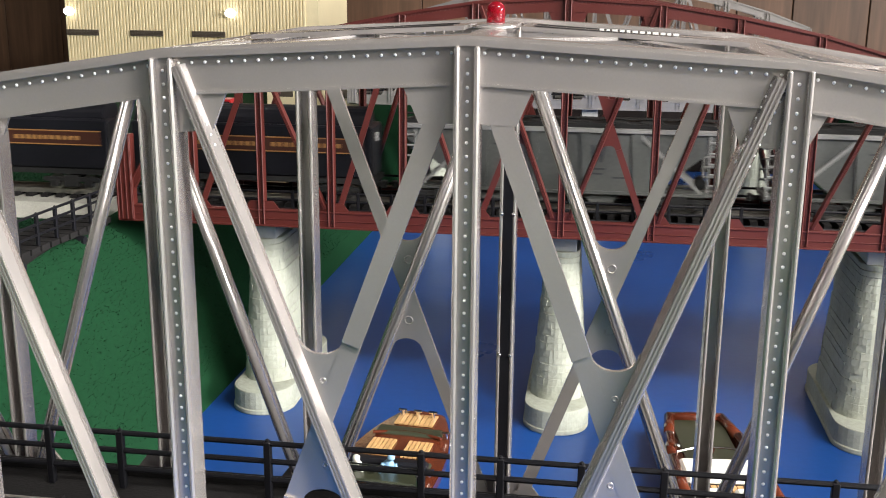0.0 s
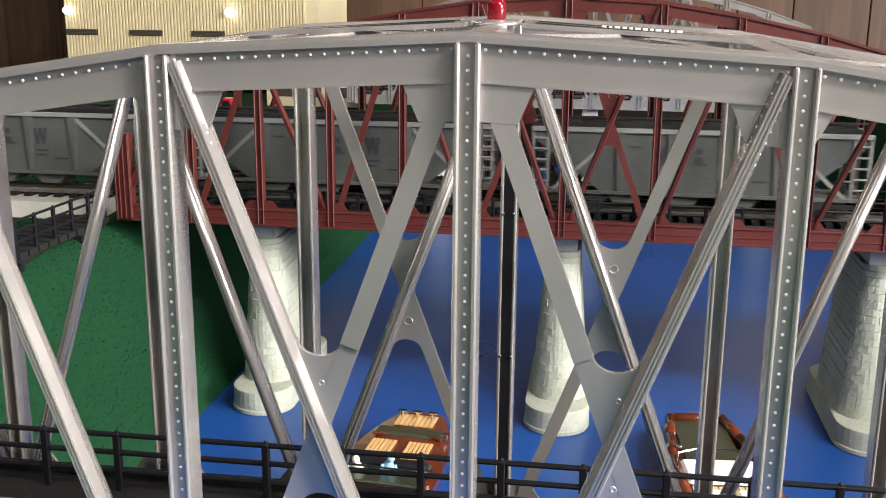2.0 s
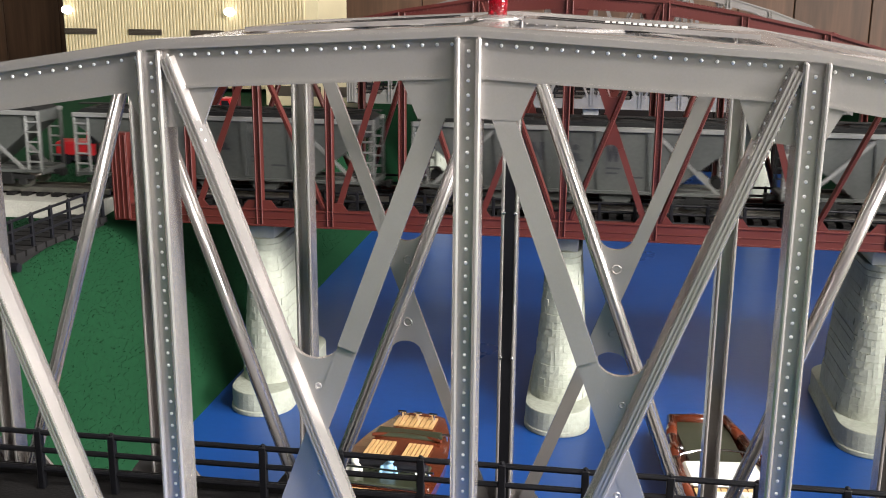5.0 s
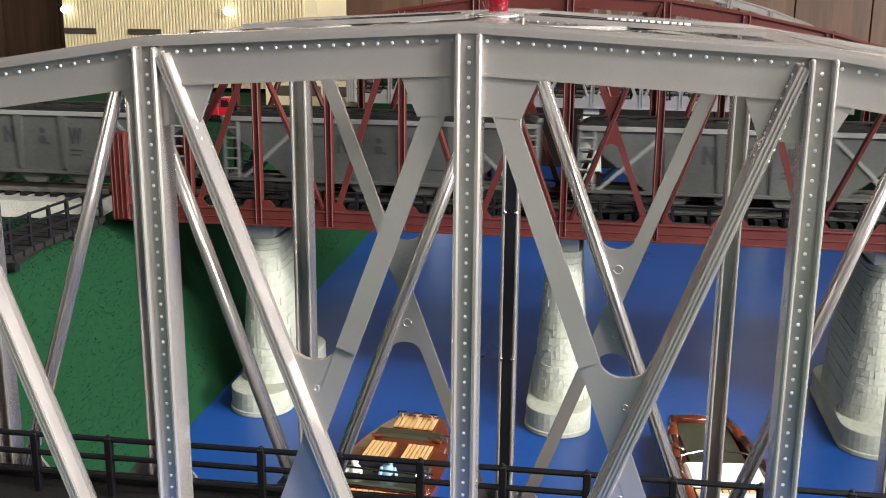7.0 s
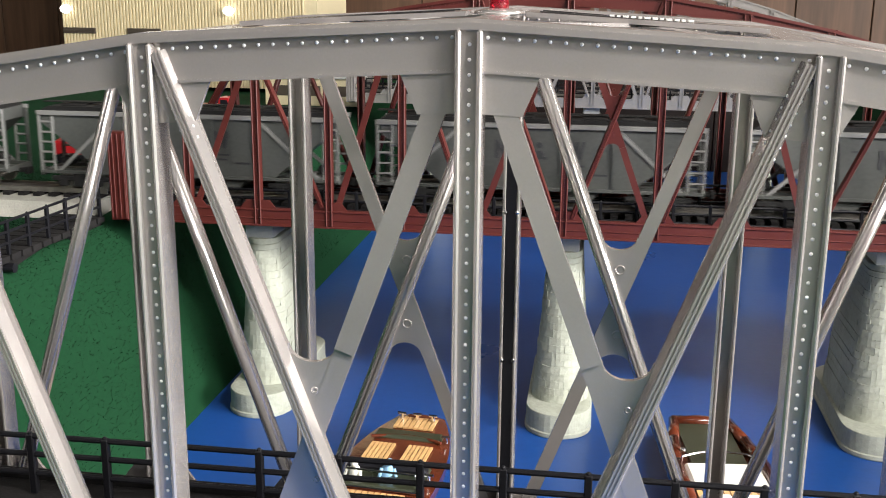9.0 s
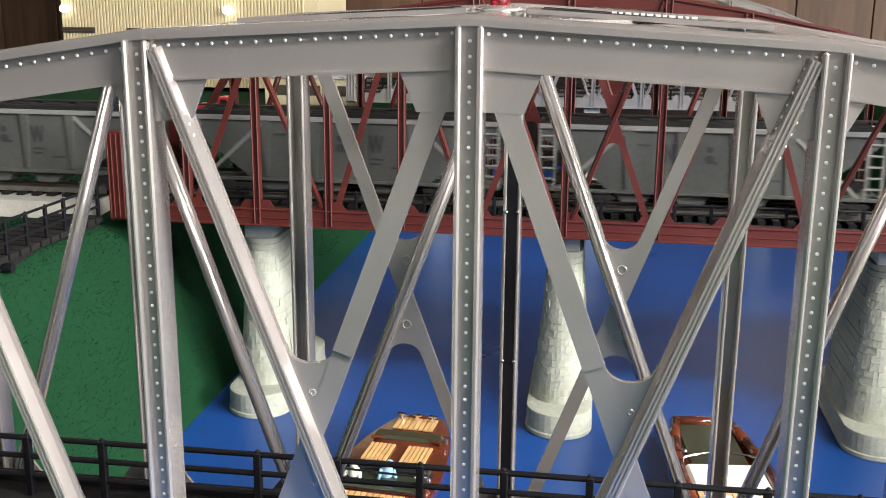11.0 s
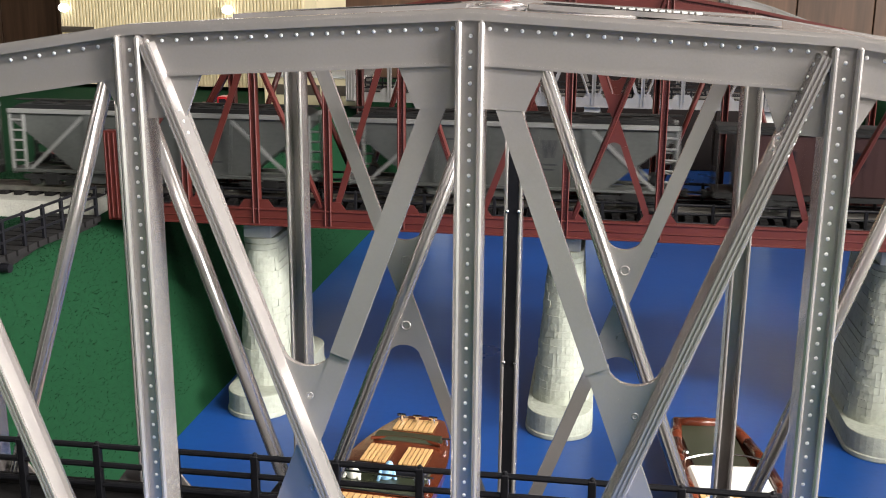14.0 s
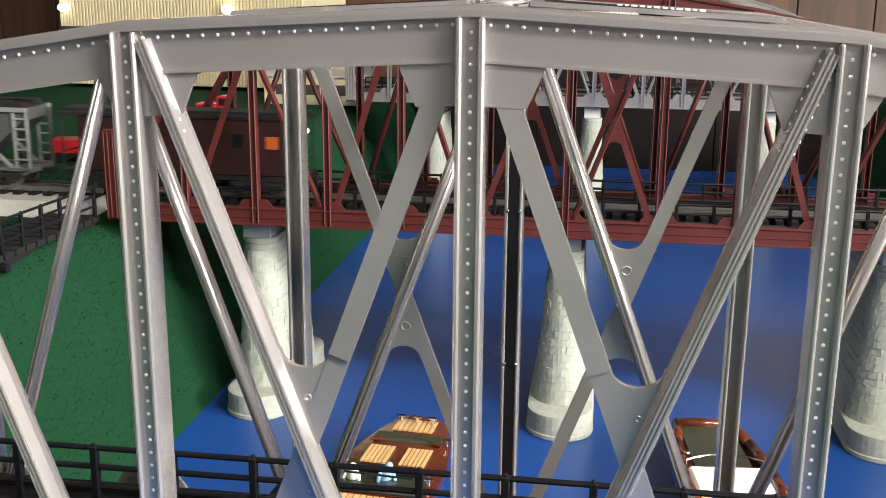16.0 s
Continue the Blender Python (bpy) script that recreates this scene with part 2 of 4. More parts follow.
def truss(bridge, near, paint, fine):
    """One side of the bridge. Depths run from its outer face inwards."""
    def y(f):
        return f if near else WIDE - f
    face = -1 if near else 1
    single = fine and near and bridge.name == "silver_bridge"
    if single:
        head = bmesh.new()
        dome(head, 0, 0, 0, 0.00076, face)
        rivet = mesh_of("rivet", head, RIVET, True)

    def rivet_rest(bm):
        if bm.verts:
            part("rivets", bm, paint, bridge, smooth=True)["kind"] = "stuff"

    nodes = [-n for n in NODES[:0:-1]] + NODES
    # upper chord, a length from node to node, with a wide flange over it
    for a, b in zip([-END_X] + nodes, nodes + [END_X]):
        za, zb = top_at(a), top_at(b)
        def slab(lo, hi, f0, f1, edge=0.0005):
            bm = bmesh.new()
            prism(bm, [(a, za + lo), (b, zb + lo), (b, zb + hi), (a, za + hi)], y(f0), y(f1))
            if fine:
                soften(bm, edge)
            return bm
        chord = part("top_chord", slab(-CHORD, -0.0005, 0.0042, 0.0135), paint, bridge)
        part("lower_lip", slab(-CHORD - 0.0008, -CHORD + 0.0004, 0.0035, 0.0142), paint, chord)
        part("top_flange", slab(-0.0005, 0.0022, 0.0016, 0.0160, 0.0010), paint, chord)
        part("cover_strip", slab(0.0021, 0.0036, 0.0028, 0.0148, 0.0006), paint, chord)
        if fine:
            bm, n = bmesh.new(), round((b - a) / 0.0057) - 2
            for i in range(n):
                k = (i + 1.16) / (n + 1.32)
                if single and abs(a + (b - a) * k) < 0.24:
                    share("rivet", rivet, bridge, (a + (b - a) * k, y(0.0042), za + (zb - za) * k - 0.0031))
                    continue
                dome(bm, a + (b - a) * k, y(0.0042), za + (zb - za) * k - 0.0031, 0.0010, face)
                dome(bm, a + (b - a) * k, y(0.0135), za + (zb - za) * k - 0.0031, 0.0010, -face)
            rivet_rest(bm)
    # lower chord
    for a, b in zip([-END_X] + nodes, nodes + [END_X]):
        bm = bmesh.new()
        box(bm, a, b, y(0.0025), y(0.0135), LOW + 0.002, LOW + 0.0262)
        box(bm, a, b, y(-0.001), y(0.0165), LOW, LOW + 0.0025)
        box(bm, a, b, y(0.0005), y(0.0026), LOW + 0.0235, LOW + 0.0258)
        box(bm, a, b, y(0.0012), y(0.0030), LOW + 0.011, LOW + 0.0125)
        if fine:
            soften(bm, 0.0004)
        part("bottom_chord", bm, paint, bridge)
    # posts: two flanges and a set-back web between them
    for x in nodes:
        z0, z1 = LOW + 0.0025, top_at(x) - 0.0005
        bm = bmesh.new()
        box(bm, x - 0.0032, x + 0.0032, y(0.0030), y(0.0050), z0, z1)
        post = part("post", bm, paint, bridge)
        for s in (-1, 1):
            bm = bmesh.new()
            box(bm, x + s * 0.0030, x + s * 0.0052, y(-0.0004), y(0.0150), z0, z1)
            if fine:
                soften(bm, 0.0008)
            part("flange", bm, paint, post)
        if fine:
            bm = bmesh.new()
            n = int((z1 - z0) / 0.00566) - 2
            for i in range(n):
                if single and abs(x) < 0.2:
                    share("rivet", rivet, bridge, (x, y(0.0030), z1 - 0.0055 - i * 0.00566))
                else:
                    dome(bm, x, y(0.0030), z1 - 0.0055 - i * 0.00566, 0.00095, face)
            rivet_rest(bm)
    # gusset plates under and over the chords
    for x in nodes:
        zt, zb = top_at(x) - CHORD, LOW + 0.0258
        for s in (-1, 1):
            inner = abs(x) < 0.2 and (x == 0 or s * x < 0)
            wide_end = s * (0.0275 if inner else 0.0130)
            rise = top_at(x + wide_end) - top_at(x)
            bm = bmesh.new()
            if inner:
                poly = [(x + s * 0.004, zt + 0.002), (x + wide_end, zt + rise + 0.001), (x + s * 0.0203, zt + rise * 0.7 - 0.0162), (x + s * 0.003, zt - 0.0166)]
            else:
                poly = [(x + s * 0.004, zt + 0.002), (x + wide_end, zt + rise + 0.001), (x + s * 0.0052, zt - 0.0160), (x + s * 0.004, zt - 0.0160)]
            prism(bm, poly, y(0.0046), y(0.0068))
            if fine:
                soften(bm, 0.0004)
            part("gusset_plate", bm, paint, bridge)
            bm = bmesh.new()
            prism(bm, [(x + s * 0.004, zb - 0.002), (x + s * 0.0270, zb - 0.002), (x + s * 0.0270, zb + 0.001), (x + s * 0.0180, zb + 0.0130), (x + s * 0.004, zb + 0.0130)], y(0.0034), y(0.0056))
            if fine:
                soften(bm, 0.0004)
            part("gusset_plate", bm, paint, bridge)

    def brace(p, q, outward, round_back=False):
        """A flat bar with a ribbed channel on one side."""
        bm = bmesh.new()
        if outward:
            bar(bm, p, q, 0.0080, y(0.0060), y(0.0092))
        else:
            bar(bm, p, q, 0.0086, y(0.0062), y(0.0095))
        if fine:
            soften(bm, 0.00045)
        flat = part("brace", bm, paint, bridge)
        bm = bmesh.new()
        if outward:
            ridge(bm, p, q, 0.0080, 0.0046, y(0.0061), y(0.0010))
            if fine:
                soften(bm, 0.00045)
            part("channel", bm, paint, flat)
        else:
            half_round(bm, p, q, 0.0078, y(0.0094), y(0.0142))
            part("channel", bm, paint, flat, smooth=True)
        if round_back:
            bm = bmesh.new()
            half_round(bm, p, q, 0.0076, y(0.0091), y(0.0140))
            part("channel", bm, paint, flat, smooth=True)
        for off in ((-0.0016, 0.0, 0.0016) if outward else (-0.0011, 0.0011)):
            bm = bmesh.new()
            bar(bm, p, q, 0.0007, *((y(0.0002), y(0.0013)) if outward else (y(0.0136), y(0.0146))), off)
            if fine:
                soften(bm, 0.0002)
            part("rib", bm, paint, flat)
        if fine and outward:
            bm = bmesh.new()
            (xa, za), (xb, zb) = p, q
            run = math.hypot(xb - xa, zb - za)
            ux, uz = (xb - xa) / run, (zb - za) / run
            for i in range(8):
                for off in (-0.0026, 0.0026):
                    k = 0.004 + i * 0.0046
                    if single and abs(xa) < 0.2:
                        share("rivet", rivet, bridge, (xa + ux * k - uz * off, y(0.0030), za + uz * k + ux * off))
                        continue
                    dome(bm, xa + ux * k - uz * off, y(0.0030), za + uz * k + ux * off, 0.00105, face)
            rivet_rest(bm)

    for s in (-1, 1):
        # first panel: a cross with a waisted plate and arched cut-outs
        mid_x, mid_z = s * 0.0648, 0.0765
        slope = 0.3683
        za = 0.2360
        brace((mid_x + s * slope * (za - mid_z), za), (mid_x + s * slope * (LOW + 0.03 - mid_z), LOW + 0.03), True)
        brace((mid_x - s * slope * (za - 0.005 - mid_z), za - 0.005), (mid_x - s * slope * (LOW + 0.03 - mid_z), LOW + 0.03), False)
        # the flat bar is thicker beyond the plate and ends in a step
        for lo, hi in ((0.0385, za - 0.006 - mid_z), (LOW + 0.031 - mid_z, -0.0385)):
            bm = bmesh.new()
            bar(bm, (mid_x - s * slope * lo, mid_z + lo), (mid_x - s * slope * hi, mid_z + hi), 0.0088, y(0.0048), y(0.0066))
            if fine:
                soften(bm, 0.0005)
            part("bar_face", bm, paint, bridge)
        for up in (1, -1):
            bm = bmesh.new()
            h = 0.0385
            half = slope * h
            poly = [(mid_x - 0.0044, mid_z), (mid_x - half - 0.0044, mid_z + up * h)]
            r = half - 0.0042
            poly.append((mid_x - r, mid_z + up * (h + 0.0020)))
            for i in range(1, 12):
                a = math.pi * i / 12
                poly.append((mid_x - r * math.cos(a), mid_z + up * (h + 0.0020 - 0.0076 * math.sin(a))))
            poly += [(mid_x + r, mid_z + up * (h + 0.0020)), (mid_x + half + 0.0044, mid_z + up * h), (mid_x + 0.0044, mid_z)]
            prism(bm, poly, y(0.0064), y(0.0091))
            if fine:
                soften(bm, 0.0004, 50)
                ring(bm, mid_x + 0.001, mid_z + up * 0.0205, 0.0026, y(0.0091), y(0.0096))
                ring(bm, mid_x + 0.001, mid_z + up * 0.0205, 0.0011, y(0.0064), y(0.0062))
            part("cross_plate", bm, paint, bridge)
        # the other panels: one brace each, leaning by turns
        for i in range(1, len(NODES) - 1):
            a, b = NODES[i], NODES[i + 1]
            if i % 2:
                p, q = (s * (b + 0.0002), top_at(b) - 0.006), (s * (a + 0.0102), LOW + 0.03)
            else:
                p, q = (s * (a + 0.008), top_at(a) - 0.010), (s * (b - 0.012), LOW + 0.03)
            brace(p, q, bool(i % 2), bool(i % 2))


def railing(bridge, y0, x0=-0.6698, x1=0.6718, z0=LOW, step=0.0516, high=0.0420):
    """Black guard rail: square posts, three round bars."""
    n = round((x1 - x0) / step)
    bm = bmesh.new()
    box(bm, -0.0024, 0.0024, -0.0024, 0.0024, 0, high)
    soften(bm, 0.0006)
    lathe(bm, [(0.0018, high), (0.0016, high + 0.0010), (0.0006, high + 0.0018)], 8)
    me = mesh_of("rail_post", bm, BLACK)
    for i in range(n + 1):
        share("rail_post", me, bridge, (x0 + (x1 - x0) * i / n, y0, z0))
    for k in (0.34, 0.66, 0.965):
        bm = bmesh.new()
        rod(bm, (x0, y0, z0 + high * k), (x1, y0, z0 + high * k), 0.0020, 8)
        part("guard_bar", bm, BLACK, bridge)


def arch_bridge(name, at, paint, label, fine, deck=0.0085, tracks=(WIDE / 2,)):
    bridge = thing(name, at, label, "bridge")
    truss(bridge, True, paint, fine)
    truss(bridge, False, paint, fine)
    # deck and its floor beams
    bm = bmesh.new()
    box(bm, -END_X, END_X, 0.0175, WIDE - 0.0175, LOW + deck - 0.0055, LOW + deck)
    part("deck", bm, DECK, bridge)
    # dark strips added along the deck edges to darken the chords' inner faces
    for y0 in (0.0172, WIDE - 0.0192):
        bm = bmesh.new()
        box(bm, -END_X, END_X, y0, y0 + 0.0020, LOW + deck, LOW + deck + 0.008)
        soften(bm, 0.0004)
        part("darkening_strip", bm, DECK, bridge)
    bm = bmesh.new()
    box(bm, -0.0055, 0.0055, -0.043, 0.043, LOW + deck, LOW + deck + 0.012)
    me = mesh_of("sleeper", bm, DECK)
    for i in range(64):
        share("sleeper", me, bridge, (-0.665 + i * 0.0211, WIDE / 2, 0))
    for ty in tracks:
        for dy in (-0.0225, 0, 0.0225):
            bm = bmesh.new()
            box(bm, -END_X, END_X, ty + dy - 0.0014, ty + dy + 0.0014, LOW + deck + 0.0125, LOW + deck + 0.019)
            part("rail", bm, RAIL, bridge)
    railing(bridge, 0.030, z0=LOW + deck)
    railing(bridge, WIDE - 0.036, z0=LOW + deck)
    # overhead cross beams and flat bracing
    nodes = [-n for n in NODES[:0:-1]] + NODES
    for x in nodes[1:-1]:
        bm, z = bmesh.new(), top_at(x)
        box(bm, x - 0.0065, x + 0.0065, 0.0168, WIDE - 0.0168, z - 0.001, z + 0.0018)
        box(bm, x - 0.0010, x + 0.0010, 0.0168, WIDE - 0.0168, z - 0.010, z - 0.001)
        soften(bm, 0.0004)
        part("cross_beam", bm, paint, bridge)
    for a, b in zip(nodes[1:-2], nodes[2:-1]):
        za, zb = top_at(a), top_at(b)
        for flip in (0, 1):
            bm = bmesh.new()
            p = Vector((a + 0.007, 0.0175 if flip else WIDE - 0.0175, za))
            q = Vector((b - 0.007, WIDE - 0.0175 if flip else 0.0175, zb))
            side = Vector((q - p).cross(Vector((0, 0, 1)))).normalized() * 0.0042
            vs = [bm.verts.new(v + Vector((0, 0, dz + 0.0004 * flip))) for dz in (0, 0.0016) for v in (p - side, q - side, q + side, p + side)]
            for f in ((0, 1, 2, 3), (7, 6, 5, 4), (0, 4, 5, 1), (1, 5, 6, 2), (2, 6, 7, 3), (3, 7, 4, 0)):
                bm.faces.new([vs[i] for i in f])
            part("overhead_brace", bm, paint, bridge)
    # flat plates down the middle of the overhead bracing
    for a, b in ((-0.123, -0.014), (0.014, 0.123)):
        bm, za, zb = bmesh.new(), top_at(a) + 0.0020, top_at(b) + 0.0020
        prism(bm, [(a, za), (b, zb), (b, zb + 0.0022), (a, za + 0.0022)], 0.100, 0.136)
        soften(bm, 0.0004)
        plate = part("walkway_plate", bm, paint, bridge)
        for y0 in (0.106, 0.128):
            bm = bmesh.new()
            prism(bm, [(a + 0.006, za + 0.0020), (b - 0.006, zb + 0.0020), (b - 0.006, zb + 0.0025), (a + 0.006, za + 0.0025)], y0, y0 + 0.0025)
            part("slot", bm, DECK, plate)
    # end portals
    for s in (-1, 1):
        for y0 in (-0.001, WIDE - 0.0155):
            bm = bmesh.new()
            box(bm, s * (END_X - 0.022), s * (END_X + 0.004), y0, y0 + 0.0165, LOW, 0.040)
            if fine:
                soften(bm, 0.0006)
            end = part("end_post", bm, paint, bridge)
            face = y0 if y0 < 0.1 else y0 + 0.0165
            out = -0.0016 if y0 < 0.1 else 0.0016
            for k in (0.0195, 0.0115, 0.0035, -0.0025):
                bm = bmesh.new()
                box(bm, s * (END_X - k) - 0.0012, s * (END_X - k) + 0.0012, face - out * 0.3, face + out, LOW + 0.004, 0.037)
                soften(bm, 0.0004)
                part("rib", bm, paint, end)
    if name == "silver_bridge" and fine:
        # black cable duct of the beacon, in the rear middle post
        bm = bmesh.new()
        box(bm, -0.0036, 0.0036, WIDE - 0.0145, WIDE - 0.0062, LOW + 0.01, top_at(0) - CHORD)
        soften(bm, 0.0008)
        part("cable_duct", bm, BLACK, bridge, "black cable duct")
        for z in (0.131, 0.038):
            for x in (-0.0034, 0.0034):
                bm = bmesh.new()
                bmesh.ops.create_uvsphere(bm, u_segments=10, v_segments=6, radius=0.0013, matrix=Matrix.Translation((x, WIDE - 0.0150, z)))
                part("clip_screw", bm, CHROME, bridge, smooth=True)
    z = top_at(0) + 0.0018
    bm = bmesh.new()
    lathe(bm, [(0.0120, z), (0.0120, z + 0.0010), (0.0095, z + 0.0020), (0.0060, z + 0.0028)], 24, (0.0, WIDE / 2))
    part("beacon_base", bm, paint, bridge, smooth=True)
    bm = bmesh.new()
    lathe(bm, [(0.0047, z + 0.0025), (0.0047, z + 0.0090), (0.0043, z + 0.0110), (0.0028, z + 0.0126), (0.0008, z + 0.0132)], 24, (0.0, WIDE / 2))
    part("beacon_lamp", bm, BEACON, bridge, "red glass beacon lamp", smooth=True)
    return bridge


# ---- the layout: water, bank, room ----
WATER_Z, BANK_TOP, BACK_Y = -0.400, -0.104, 3.7
LOOP_R, LOOP_X, TRACK_Y = 1.30, 1.20, 1.200
RAIL_Z, GROW = -0.0661, 1.054


def smooth(a, b, v):
    k = max(0.0, min(1.0, (v - a) / (b - a)))
    return k * k * (3 - 2 * k)


def bank_height(x, y):
    """Turf round the basin: a steep shore, then a level shelf for the tracks."""
    run = 0.15 + 0.12 * (1 - smooth(0.55, 1.0, y))
    d = max(-0.567 - x, x - 0.82, -0.95 - y)
    z = WATER_Z - 0.01 + (BANK_TOP - WATER_Z + 0.01) * smooth(-0.03, run, d) ** 0.85
    return z + (0.005 * noise.noise((x * 11, y * 11, 0.3)) if d > 0.02 and d < run + 0.05 else 0.0)


def ground():
    bm = bmesh.new()
    box(bm, -2.9, 2.9, -2.2, 3.6, WATER_Z - 0.03, WATER_Z)
    tagged(part("water", bm, WATER), "glossy blue painted water on the layout board", "water", "", "structure")
    bm = bmesh.new()
    xs = [-2.9 + 2.0 * i / 20 for i in range(20)] + [-0.9 + 0.45 * i / 60 for i in range(61)] + [-0.45 + 1.2 * i / 10 for i in range(1, 10)] + [0.75 + 0.5 * i / 24 for i in range(25)] + [1.25 + 1.65 * i / 10 for i in range(1, 11)]
    ys = [-2.2 + 1.0 * i / 10 for i in range(10)] + [-1.2 + 0.4 * i / 16 for i in range(16)] + [-0.8 + 3.7 * i / 110 for i in range(110)] + [2.9 + 0.7 * i / 20 for i in range(21)]
    grid = [[bm.verts.new((x, y, bank_height(x, y))) for x in xs] for y in ys]
    for a, b in zip(grid, grid[1:]):
        for i in range(len(xs) - 1):
            bm.faces.new((a[i], a[i + 1], b[i + 1], b[i]))
    tagged(part("bank", bm, GRASS, smooth=True), "dark green turf bank sloping down to the water", "ground", "", "structure")
    bm = bmesh.new()
    box(bm, -2.92, 2.92, -2.22, 3.62, -0.50, WATER_Z - 0.034)
    board = tagged(part("layout_board", bm, WOOD), "brown wooden board carrying the model layout", "table", "", "structure")
    for x in (-2.7, 0.0, 2.7):
        for y in (-2.0, 3.4):
            bm = bmesh.new()
            box(bm, x - 0.06, x + 0.06, y - 0.06, y + 0.06, -1.30, -0.50)
            part("leg", bm, WOOD, board)
    bm = bmesh.new()
    box(bm, -5, 5, -4.2, 6, -1.33, -1.30)
    tagged(part("floor", bm, CARPET), "dark grey carpet floor of the room", "floor", "", "structure")
    bm = bmesh.new()
    box(bm, -5, 5, -4.2, 6, 2.30, 2.34)
    tagged(part("ceiling", bm, CEIL), "plain dull ceiling of the room", "ceiling", "", "structure")
    for nm, b in (("wall_west", (-5.1, -5, -4.2, 6)), ("wall_east", (5, 5.1, -4.2, 6)), ("wall_south", (-5, 5, -4.3, -4.2))):
        bm = bmesh.new()
        box(bm, *b, -1.3, 2.3)
        tagged(part(nm, bm, ROOMWALL), "plain dark plastered wall", "wall", "", "structure")
    bm = bmesh.new()
    for y0, y1, z0, z1 in ((-2.20, -2.08, -1.29, 2.12), (1.08, 1.20, -1.29, 2.12), (-0.54, -0.46, -1.29, 2.12), (-2.08, 1.08, 2.00, 2.12), (-2.08, 1.08, -1.29, 0.36)):
        box(bm, 4.90, 4.998, y0, y1, z0, z1)
    tagged(part("door_1", bm, WHITE), "white door with a solid foot and glazed upper half", "door", "", "structure")
    # added boards, dark in place of the shade under the far bridge
    shade_panel = thing("back_fascia", (0, 3.50, 0), "near-black boards added behind the far bridge as shade", "panel")
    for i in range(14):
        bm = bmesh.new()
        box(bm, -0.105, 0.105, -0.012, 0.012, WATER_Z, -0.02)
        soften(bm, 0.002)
        part("fascia_board", bm, SHADE_BOARD, shade_panel, at=(-0.50 + 0.213 * i, 0, 0))
    bm = bmesh.new()
    box(bm, -5, 5, BACK_Y + 0.004, BACK_Y + 0.1, -1.3, 2.3)
    wall = tagged(part("wall_north", bm, WOOD), "dark brown wooden panelling in upright boards", "wall", "", "structure")
    x, k = -3.0, 0
    while x < 4.0:
        w = (0.20, 0.27, 0.16, 0.24, 0.31)[k % 5]
        bm = bmesh.new()
        box(bm, -w / 2 + 0.002, w / 2 - 0.002, -0.012, 0.003, -1.29, 2.29)
        soften(bm, 0.002)
        part("board", bm, WOOD, wall, at=(x + w / 2, BACK_Y, 0))
        x, k = x + w, k + 1


ground()
SILVER_BRIDGE = arch_bridge("silver_bridge", (0, 0, 0), SILVER, "silver-grey arched model truss bridge with riveted posts", True, deck=0.0285)
arch_bridge("red_bridge", (0.0048, 1.0847, 0.0013), RED, "oxide red arched model truss bridge on stone piers", True)
FAR_Z = 0.027
arch_bridge("silver_bridge", (0.03, 2.5, FAR_Z), SILVER, "pale silver arched model bridge standing on stone piers", False)


# ---- piers ----
def stadium(half_w, half_l, z, n=10):
    """A closed ring: straight sides along y and round ends."""
    ring = []
    for s in (1, -1):
        for i in range(n + 1):
            a = math.pi * i / n
            ring.append((s * half_w * math.cos(a), s * (half_l - half_w + half_w * math.sin(a)), z))
    return ring


def loft(bm, rings, cap=True):
    loops = [[bm.verts.new(p) for p in r] for r in rings]
    n = len(loops[0])
    for a, b in zip(loops, loops[1:]):
        for i in range(n):
            bm.faces.new((a[i], a[(i + 1) % n], b[(i + 1) % n], b[i]))
    if cap:
        bm.faces.new(loops[0][::-1])
        bm.faces.new(loops[-1])


PIER_TOP, PIER_HIGH = 0.260, 0.290


